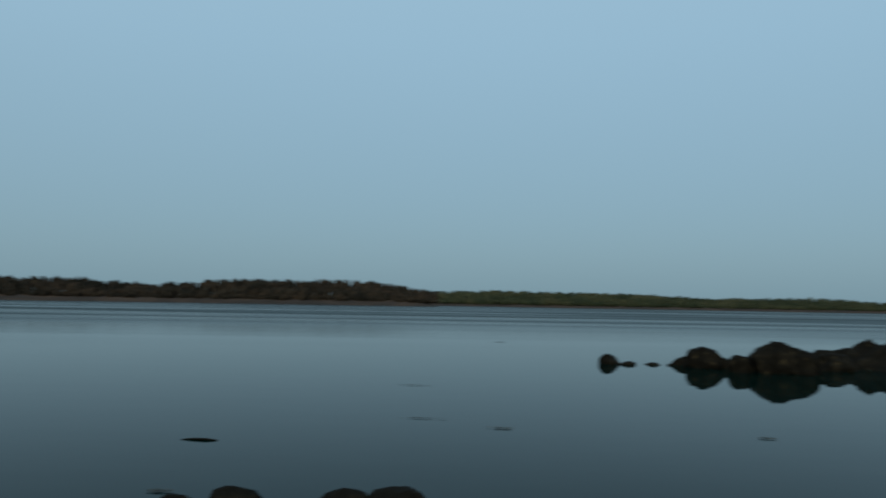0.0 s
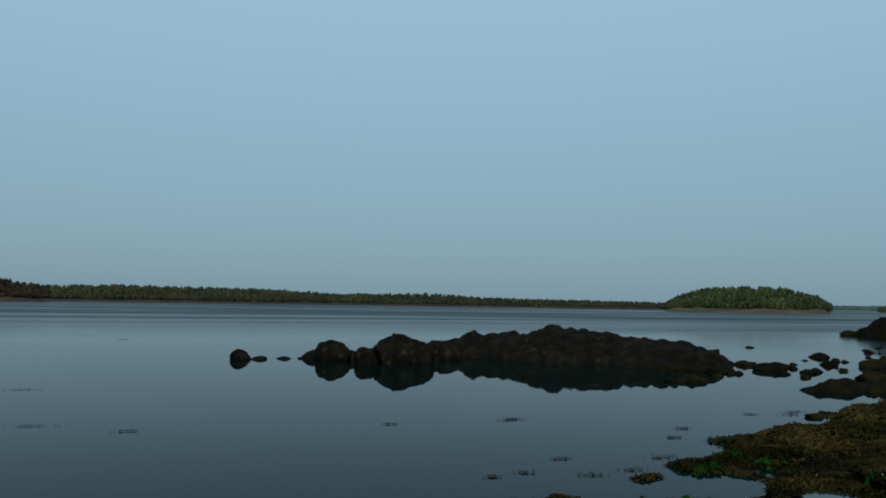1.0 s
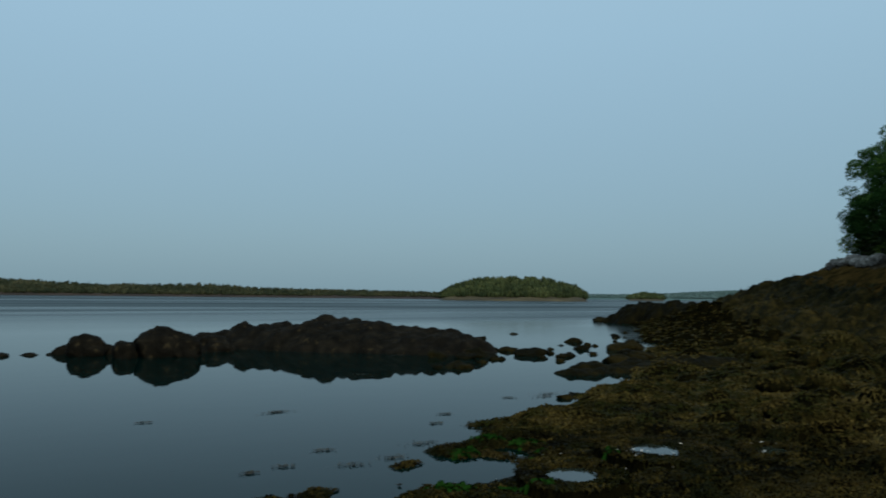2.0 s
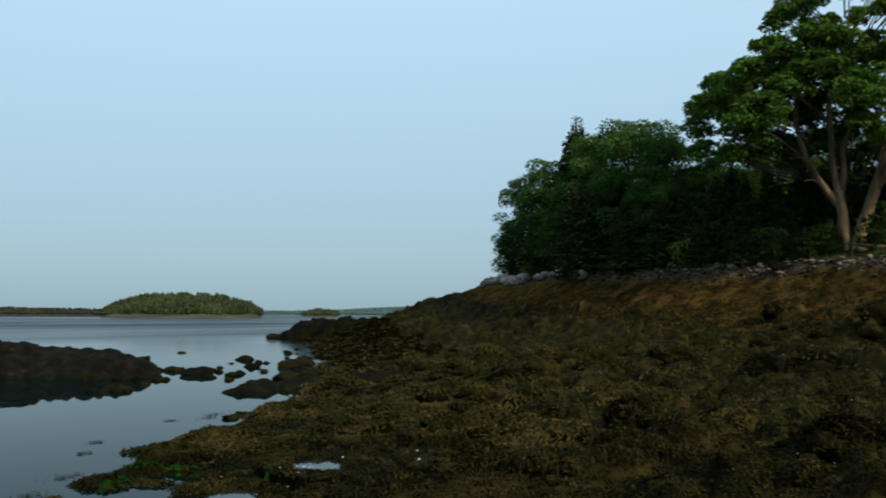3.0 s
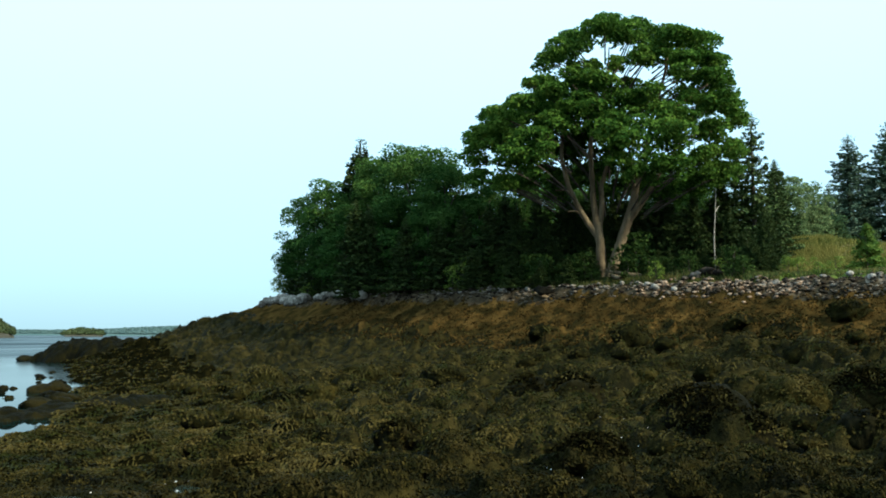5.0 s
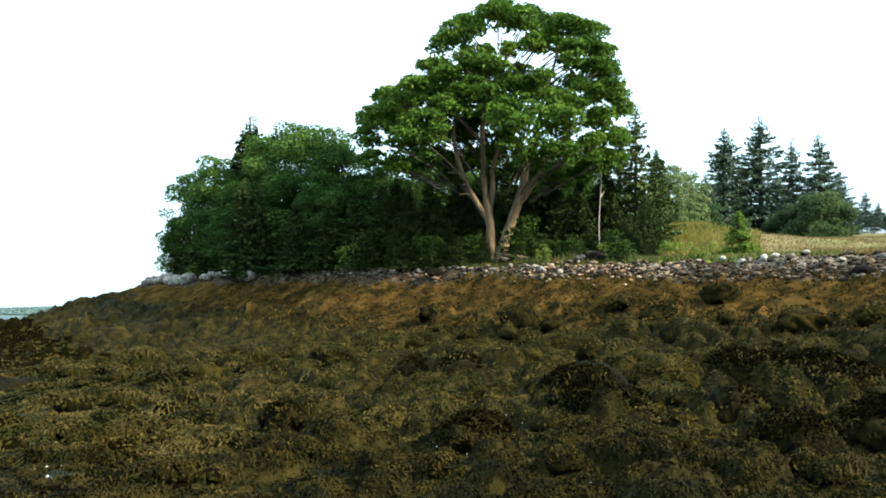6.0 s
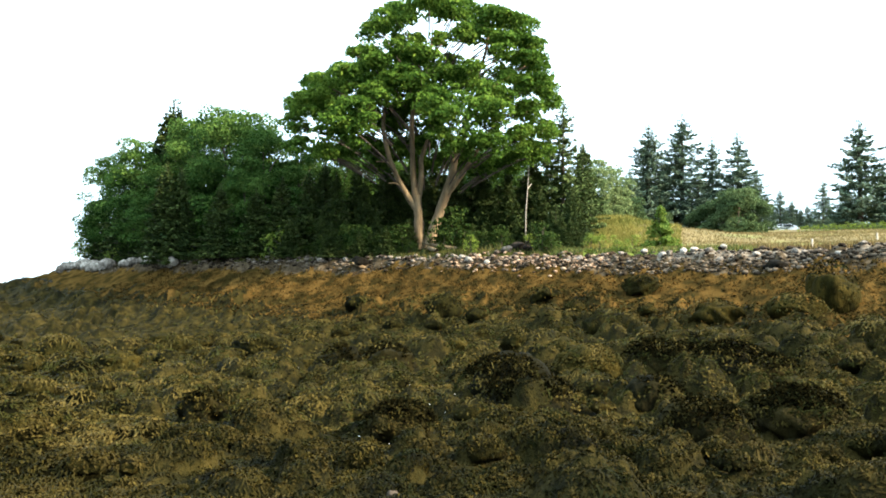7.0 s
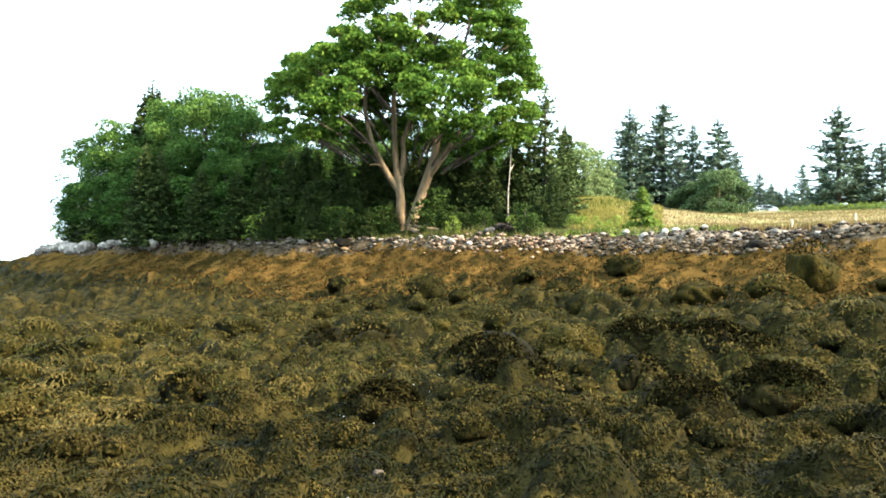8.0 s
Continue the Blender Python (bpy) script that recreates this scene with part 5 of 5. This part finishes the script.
# ------------------------------------------------------------------ weed, grass, floating things
def strips(x, y, direction, length, width, seed, lift, material, name, label, category):
    """Fronds of three bends that lie over the ground."""
    g = np.random.default_rng(seed)
    n = len(x)
    px, py, d = x.copy(), y.copy(), direction.copy()
    rows = []
    for k in range(4):
        z = draped(px, py) + lift * (0.3, 1.0, 0.8, 0.15)[k] * (0.5 + g.random(n))
        w = width * (0.5, 1.0, 0.95, 0.35)[k]
        rows.append(np.stack([px - np.sin(d) * w, py + np.cos(d) * w, z], -1))
        rows.append(np.stack([px + np.sin(d) * w, py - np.cos(d) * w, z + 0.25 * w], -1))
        px, py = px + np.cos(d) * length / 3, py + np.sin(d) * length / 3
        d = d + g.normal(0, 0.5, n)
    v = np.stack(rows, 1)
    zs = v[:, ::2, 2]
    v = v[np.abs(np.diff(zs, axis=1)).max(1) < 0.8 * length / 3 + lift]
    n = len(v)
    v = v.reshape(-1, 3)
    k = np.arange(n)[:, None, None] * 8
    f = (k + np.array([[0, 2, 3, 1], [2, 4, 5, 3], [4, 6, 7, 5]])[None]).reshape(-1, 4)
    ob = new(name, mesh_of(name, v, f, material, smooth=True))
    tagged(ob, label, category, kind="stuff")


def scatter(n, r0, r1, a0, a1, seed, qlo, qhi):
    g = np.random.default_rng(seed)
    r = np.sqrt(g.uniform(r0 ** 2, r1 ** 2, n))
    a = np.radians(g.uniform(a0, a1, n))
    x, y = r * np.sin(a), r * np.cos(a)
    s, u, span = shore(x, y)
    q = s / span + (fbm(x * 0.8, y * 0.8, 3, 30) - 0.5) * 0.06
    rise = weed_limit(x, y) - 0.82
    keep = (q > qlo + (rise if qlo > 0.5 else 0)) & (q < qhi + (rise if qhi < 0.9 else 0))
    x, y = x[keep], y[keep]
    z = height(x, y)
    ok = z > 0.0
    for px, py, ra, rb in POOLS:
        ok &= ((x - px) * 0.75 + (y - py) * 0.66) ** 2 / ra ** 2 + (-(x - px) * 0.66 + (y - py) * 0.75) ** 2 / rb ** 2 > 1.15
    return x[ok], y[ok]


RELIEF = {}


def relief(x, y):
    """The draped ground, read from a ten-centimetre grid laid over the nearer foreshore."""
    if not RELIEF:
        gx, gy = np.meshgrid(np.arange(-2, 36, 0.1), np.arange(-32, 24, 0.1), indexing="ij")
        RELIEF["z"] = draped(gx.ravel(), gy.ravel()).reshape(gx.shape)
    z = RELIEF["z"]
    u, v = np.clip((x + 2) / 0.1, 0, z.shape[0] - 1.01), np.clip((y + 32) / 0.1, 0, z.shape[1] - 1.01)
    i, j = u.astype(int), v.astype(int)
    u, v = u - i, v - j
    return (z[i, j] * (1 - u) + z[i + 1, j] * u) * (1 - v) + (z[i, j + 1] * (1 - u) + z[i + 1, j + 1] * u) * v


def slope(x, y, e, far):
    """The rise of the ground along x and along y."""
    f = draped if far else relief
    return (f(x + e, y) - f(x - e, y)) / (2 * e), (f(x, y + e) - f(x, y - e)) / (2 * e)


def downhill(x, y, seed, spread, far=False):
    gx, gy = slope(x, y, 0.12, far)
    return np.arctan2(-gy, -gx) + np.random.default_rng(seed).normal(0, spread, len(x))


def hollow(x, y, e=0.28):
    """True in the dips between the humps, where thinned fronds let dark ground stand in for shade."""
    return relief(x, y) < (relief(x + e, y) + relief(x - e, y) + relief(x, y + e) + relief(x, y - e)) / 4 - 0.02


def bare_patch(x, y, g):
    """False where the weed is thinned out and the dark ground shows."""
    return (fbm(x * 0.9, y * 0.9, 4, 71) + 0.5 * (fbm(x * 3.1, y * 3.1, 2, 72) - 0.5) < 0.67) | (g.random(len(x)) < 0.35)


def build_weed():
    g = np.random.default_rng(21)
    for seed, n, r0, r1, L, w, lift in ((1, 110000, 6.0, 13, 0.13, 0.0075, 0.025), (2, 100000, 12, 20, 0.20, 0.010, 0.025), (3, 80000, 19, 34, 0.32, 0.017, 0.03), (7, 26000, 33, 76, 0.45, 0.03, 0.04)):
        x, y = scatter(n, r0, r1, 16, 126, seed, -0.02, 0.84)
        m = (~on_boulder(x, y) | (g.random(len(x)) < 0.14)) & bare_patch(x, y, g) & ((fbm(x * 1.3, y * 1.3, 3, 61) < 0.56) | (g.random(len(x)) < 0.3))
        x, y = x[m], y[m]
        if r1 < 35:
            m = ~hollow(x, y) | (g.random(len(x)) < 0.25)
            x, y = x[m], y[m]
        k = 0.5 + g.random(len(x))
        strips(x, y, downhill(x, y, seed, 0.7 if r1 < 15 else 0.5, r1 > 35), L * k, w * (0.6 + 0.8 * g.random(len(x))), seed, lift, M_FROND if r1 < 15 else M_FARFROND, "rockweed_fronds",
               "olive and brown rockweed fronds draped over the foreshore", "seaweed")
    # knobbly bunches that hang over the crests nearest the walker
    x, y = scatter(4200, 6.0, 15, 16, 126, 8, 0.0, 0.8)
    m = bare_patch(x, y, g) & (fbm(x * 1.3, y * 1.3, 3, 61) > 0.44)
    x, y = np.repeat(x[m], 22), np.repeat(y[m], 22)
    x, y = x + g.normal(0, 0.06, len(x)), y + g.normal(0, 0.06, len(y))
    strips(x, y, g.uniform(0, 6.28, len(x)), 0.055 * (0.6 + 0.8 * g.random(len(x))), 0.010 * (0.6 + 0.8 * g.random(len(x))), 8, 0.03, M_BLADDER, "rockweed_bunches",
           "ochre bunches of bladdered rockweed hanging over the crests", "seaweed")
    for seed, n, r0, r1, size in ((15, 24000, 0.3, 6.7, 0.04), (11, 150000, 6.5, 13, 0.028), (12, 160000, 12, 20, 0.034), (13, 140000, 19, 34, 0.046), (14, 60000, 33, 76, 0.065)):
        x, y = scatter(n, r0, r1, *((16, 126) if r1 > 7 else (0, 360)), seed, -0.03, 0.86)
        clump = fbm(x * 1.3, y * 1.3, 3, 61) + 0.10 * g.normal(size=len(x))
        bared = on_boulder(x, y)
        if bared.any():
            c = np.stack([x[bared], y[bared], draped(x[bared], y[bared])], -1) + g.normal(0, 0.03, (int(bared.sum()), 3))
            v, f = leaf_cards(c, np.tile((0.0, 0.0, 0.6), (len(c), 1)), size * 1.3, seed + 40, 0.0, 0.4, 0.8)
            ob = new("wet_rockweed_tufts", mesh_of("wet_rockweed_tufts", v, f, M_WETTUFT, smooth=False))
            tagged(ob, "black wet rockweed clinging to the bared boulders", "seaweed", kind="stuff")
        keep = (~bared | (g.random(len(x)) < 0.15)) & ((clump > 0.42) | (g.random(len(x)) < 0.4)) & bare_patch(x, y, g)
        x, y = x[keep], y[keep]
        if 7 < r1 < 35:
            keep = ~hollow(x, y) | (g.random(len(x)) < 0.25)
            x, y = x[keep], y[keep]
        gx, gy = slope(x, y, 0.06, not 7 < r1 < 35)
        nrm = np.stack([-gx, -gy, np.ones_like(gx)], -1)
        nrm /= np.linalg.norm(nrm, axis=1)[:, None]
        c = np.stack([x, y, draped(x, y)], -1) + nrm * (size * g.uniform(0.1, 0.9, len(x)))[:, None]
        v, f = leaf_cards(c, nrm, size, seed, 0.0, 0.4, 0.5)
        ob = new("rockweed_tufts", mesh_of("rockweed_tufts", v, f, M_FROND if r1 < 15 else M_FARFROND, smooth=False))
        tagged(ob, "knobbly olive-brown rockweed tufts heaped on the foreshore", "seaweed", kind="stuff")
    x, y = scatter(26000, 22, 48, 55, 118, 4, 0.76, 0.97)
    strips(x, y, downhill(x, y, 4, 1.6, True), 0.14 + 0.14 * g.random(len(x)), np.full(len(x), 0.026), 4, 0.06, M_ORANGE, "dry_weed_fronds", "rust-brown drying weed below the stones", "seaweed")
    x, y = scatter(42000, 22, 48, 55, 118, 16, 0.74, 0.97)
    m = (fbm(x * 1.1, y * 1.1, 3, 63) > 0.40) | (g.random(len(x)) < 0.3)
    x, y = x[m], y[m]
    v, f = leaf_cards(np.stack([x, y, height(x, y) + 0.03], -1), np.tile((0.0, 0.0, 1.0), (len(x), 1)), 0.055, 16, 0.0, 0.4, 0.75)
    ob = new("dry_weed_tufts", mesh_of("dry_weed_tufts", v, f, M_ORANGE, smooth=False))
    tagged(ob, "rust-brown knobbly drying weed below the stones", "seaweed", kind="stuff")
    x, y = scatter(4200, 8.5, 12.0, 36, 52, 5, -0.02, 0.2)
    m = fbm(x * 0.9, y * 0.9, 3, 44) > 0.61
    x, y = x[m], y[m]
    strips(x, y, g.uniform(0, 6.28, len(x)), np.full(len(x), 0.14), np.full(len(x), 0.025), 5, 0.04, M_GREENWEED, "sea_lettuce", "bright green sea lettuce in patches by the water", "seaweed")
    # white shells
    x, y = scatter(230, 7.5, 20, 35, 118, 6, 0.0, 0.7)
    m = fbm(x * 0.6, y * 0.6, 3, 50) > 0.5
    x, y = x[m], y[m]
    x, y = np.concatenate([x, 8.37 + g.normal(0, 0.22, 26), 9.8 + g.normal(0, 0.3, 10)]), np.concatenate([y, 6.0 + g.normal(0, 0.12, 26), 5.3 + g.normal(0, 0.2, 10)])
    c = np.stack([x, y, height(x, y) + 0.06], -1)
    v, f = leaf_cards(c, np.tile((0.0, 0.0, 1.0), (len(c), 1)), 0.015, 9, 1.0)
    ob = new("shells", mesh_of("shells", v, f, M_SHELL))
    tagged(ob, "scattered white mussel and clam shells on the weed", "shells", kind="stuff")


def build_pools():
    for px, py, ra, rb in POOLS:
        n = 40
        an = np.linspace(0, 2 * math.pi, n, endpoint=False)
        ex, ey = ra * 1.35 * np.cos(an), rb * 1.35 * np.sin(an)
        v = np.stack([0.75 * ex - 0.66 * ey, 0.66 * ex + 0.75 * ey, np.zeros(n)], -1)
        v = np.concatenate([[(0, 0, 0)], v])
        f = np.array([(0, i + 1, (i + 1) % n + 1) for i in range(n)])
        ob = new("tide_pool", mesh_of("tide_pool", v, f, M_POOL))
        ob.matrix_world = pose(px, py, pool_level(px, py))
        tagged(ob, "shallow still tide pool among the rockweed", "tide pool", "tide pools")


def build_floating():
    lab = "dark raft of weed floating on the still water"
    for i, (x, y, L, w) in enumerate([(0.98, 13.5, 0.16, 0.05), (-0.62, 20.2, 0.28, 0.06), (3.0, 43.5, 0.4, 0.12), (7.2, 12.8, 0.16, 0.05), (5.0, 12.9, 0.12, 0.04), (-0.3, 14.5, 0.34, 0.02), (9.4, 10.9, 0.14, 0.06),
                                      (5.1, 8.7, 0.14, 0.06), (-2.9, 8.75, 0.12, 0.05), (4.6, 8.6, 0.1, 0.05), (6.0, 9.3, 0.13, 0.05), (12.6, 11.6, 0.25, 0.08), (11.9, 11.9, 0.14, 0.05), (17.5, 22.5, 0.5, 0.1), (12.2, 17.5, 0.2, 0.04), (8.95, 9.71, 0.16, 0.1), (8.6, 10.2, 0.14, 0.06), (5.77, 8.3, 0.18, 0.08),
                                      (13.0, 11.9, 0.3, 0.08), (7.2, 12.7, 0.3, 0.05), (6.4, 8.35, 0.2, 0.1), (7.3, 8.9, 0.22, 0.12), (9.9, 9.75, 0.2, 0.1)]):
        g = np.random.default_rng(900 + i)
        m = int(46 + 260 * w)
        cx = g.normal(0, L * 0.55, m)
        c = np.stack([cx, g.normal(0, w * 0.7, m), np.full(m, 0.012)], -1)
        v, f = leaf_cards(c, np.tile((0.0, 0.0, 2.0), (m, 1)), 0.017, 950 + i, 1.5, 0.35)
        ob = new("floating_weed", mesh_of("floating_weed", v, f, M_WEEDFLOAT))
        ob.matrix_world = pose(x, y, 0.0, 0, 0, g.uniform(-12, 12))
        tagged(ob, lab, "seaweed", "floating weed", "stuff")
    log = new("floating_log", mesh_of("floating_log", *tube([(-0.26, 0, 0.0), (-0.1, 0.01, 0.015), (0.1, 0.0, 0.015), (0.26, -0.01, 0.005)], [0.006, 0.014, 0.015, 0.01], 9, 0.1, 3), M_ROCK))
    log.matrix_world = pose(-3.42, 11.95, 0.0, 0, 0, -4)
    tagged(log, "dark waterlogged branch floating on still water", "log")


def blades(n, seed, name, label, material, az0, az1, d0, d1, olo, ohi, h, w):
    g = np.random.default_rng(seed)
    r, a = g.uniform(d0, d1, n), np.radians(g.uniform(az0, az1, n))
    x, y = r * np.sin(a), r * np.cos(a)
    s, u, span = shore(x, y)
    over = s - span
    keep = (over > olo) & (over < ohi)
    x, y = x[keep], y[keep]
    k = len(x)
    hh = h * (0.5 + g.random(k))
    b = g.uniform(0, 6.28, k)
    lean = g.normal(0, 0.3, (k, 2)) * hh[:, None]
    z = height(x, y) - 0.03
    dx, dy = np.cos(b) * w, np.sin(b) * w
    v = np.stack([np.stack([x - dx, y - dy, z], -1), np.stack([x + dx, y + dy, z], -1),
                  np.stack([x + lean[:, 0], y + lean[:, 1], z + hh], -1)], 1).reshape(-1, 3)
    f = np.arange(k * 3).reshape(-1, 3)
    ob = new(name, mesh_of(name, v, f, material, smooth=False))
    tagged(ob, label, "grass", kind="stuff")


def build_grass():
    blades(60000, 31, "meadow_grass", "tall dry golden meadow grass", M_GRASS, 99, 121, 33, 82, 2.6, 80, 0.11, 0.03)
    blades(26000, 32, "shore_grass", "green grass and weeds above the stones", M_GREENGRASS, 97, 110, 30, 48, 0.7, 4.2, 0.22, 0.03)
    blades(24000, 35, "knoll_grass", "tall golden-green grass on the knoll beside the wood", M_GOLDGRASS, 98.8, 102.3, 38, 62, 3.0, 30, 0.34, 0.03)
    blades(7000, 36, "knoll_grass", "thin golden grass where the knoll meets the meadow", M_GOLDGRASS, 101.8, 105.4, 40, 64, 3.0, 30, 0.26, 0.03)
    blades(26000, 34, "brown_bank_grass", "dry brown grass on the bank above the gravel", M_BROWNGRASS, 103, 123, 30, 48, 2.2, 4.0, 0.24, 0.03)
    blades(22000, 33, "bank_grass", "rough grass at the foot of the wood, coloured dark for shade", M_SHADEGRASS, 65.5, 98.5, 34, 66, 0.15, 2.4, 0.24, 0.03)


def box(sx, sy, sz, bev=0.0):
    bm = bmesh.new()
    bmesh.ops.create_cube(bm, size=1)
    bmesh.ops.scale(bm, vec=(sx, sy, sz), verts=bm.verts)
    if bev:
        bmesh.ops.bevel(bm, geom=bm.edges[:], offset=bev, segments=2, affect="EDGES")
    return bm


def bm_mesh(name, bm, material):
    me = bpy.data.meshes.new(name)
    bm.to_mesh(me)
    bm.free()
    me.materials.append(material)
    return me


def build_car():
    x, y = at(111.5, 118)
    z = EYE + 118 * math.tan(radians(5.92)) - 1.75
    m = Matrix.Translation((x, y, z)) @ Matrix.Rotation(radians(-111.5 + 8), 4, "Z")
    car = thing("parked_car", m, "silver hatchback parked behind the meadow's brow", "car")
    prof = [(-2.05, 0.35), (-2.1, 0.75), (-1.95, 0.95), (-1.2, 1.02), (-0.55, 1.42), (0.9, 1.45), (1.75, 1.1), (2.05, 0.9), (2.1, 0.4)]
    bm = bmesh.new()
    rings = []
    for yy, sc in ((-0.85, 0.9), (-0.78, 1.0), (0.78, 1.0), (0.85, 0.9)):
        rings.append([bm.verts.new((px * (0.985 if sc < 1 else 1), yy * (1 if pz < 1.05 else 0.86), pz if sc == 1 else 0.35 + (pz - 0.35) * 0.95)) for px, pz in prof])
    for a, b in zip(rings, rings[1:]):
        for i in range(len(prof)):
            j = (i + 1) % len(prof)
            bm.faces.new((a[i], a[j], b[j], b[i]))
    bm.faces.new(rings[0])
    bm.faces.new(rings[-1][::-1])
    bmesh.ops.recalc_face_normals(bm, faces=bm.faces)
    part("body", bm_mesh("body", bm, M_CARPAINT), car)
    for side in (-1, 1):
        for x0, x1 in ((-0.95, -0.05), (0.05, 1.2)):
            bm = bmesh.new()
            q = [(x0 + (0.0 if x0 > 0 else 0.05), 1.04), (x1 + (0.2 if x0 > 0 else 0), 1.04), (x1 - (0.25 if x0 > 0 else 0), 1.37), (x0 + (0.0 if x0 > 0 else 0.42), 1.37)]
            outer = [bm.verts.new((px, side * (0.80 if pz < 1.2 else 0.755), pz)) for px, pz in q]
            inner = [bm.verts.new((px, side * 0.6, pz)) for px, pz in q]
            bm.faces.new(outer)
            bm.faces.new(inner[::-1])
            for i in range(4):
                bm.faces.new((outer[i], inner[i], inner[(i + 1) % 4], outer[(i + 1) % 4]))
            bmesh.ops.recalc_face_normals(bm, faces=bm.faces)
            part("side_window", bm_mesh("side_window", bm, M_CARGLASS), car, "dark side window")
    for name, p, rot, L in (("windscreen", (-0.9, 0, 1.235), 58, 0.62), ("rear_window", (1.36, 0, 1.30), -66, 0.72)):
        w = part(name, bm_mesh(name, box(0.03, 1.2, L, 0.01), M_CARGLASS), car, "dark glass")
        w.matrix_local = pose(*p, 0, rot, 0)
    for px in (-1.35, 1.3):
        for side in (-1, 1):
            bm = bmesh.new()
            bmesh.ops.create_cone(bm, cap_ends=True, segments=20, radius1=0.32, radius2=0.32, depth=0.2)
            bmesh.ops.bevel(bm, geom=[e for e in bm.edges if len(e.link_faces) == 2 and any(len(f.verts) > 4 for f in e.link_faces)], offset=0.03, segments=2, affect="EDGES")
            w = part("wheel", bm_mesh("wheel", bm, M_TYRE), car, "black tyre")
            w.matrix_local = pose(px, side * 0.76, 0.32, 90, 0, 0)
    for side in (-1, 1):
        lamp = part("tail_lamp", bm_mesh("tail_lamp", box(0.06, 0.14, 0.3, 0.02), M_REDLAMP), car, "red tail lamp")
        lamp.matrix_local = pose(2.03, side * 0.68, 0.9)


def build_posts():
    for az, d, h in ((113.3, 36.5, 0.42), (116.9, 46.0, 0.5)):
        x, y = at(az, d)
        ob = new("marker_post", bm_mesh("marker_post", box(0.07, 0.07, h, 0.01), M_POST))
        ob.matrix_world = pose(x, y, ground_at(x, y) + h / 2 - 0.05, 1.5, 2, 20)
        tagged(ob, "short pale wooden post in the meadow's edge", "post", "posts at the meadow's edge")


build_car()
build_posts()
build_floating()
build_pools()
build_weed()
build_grass()
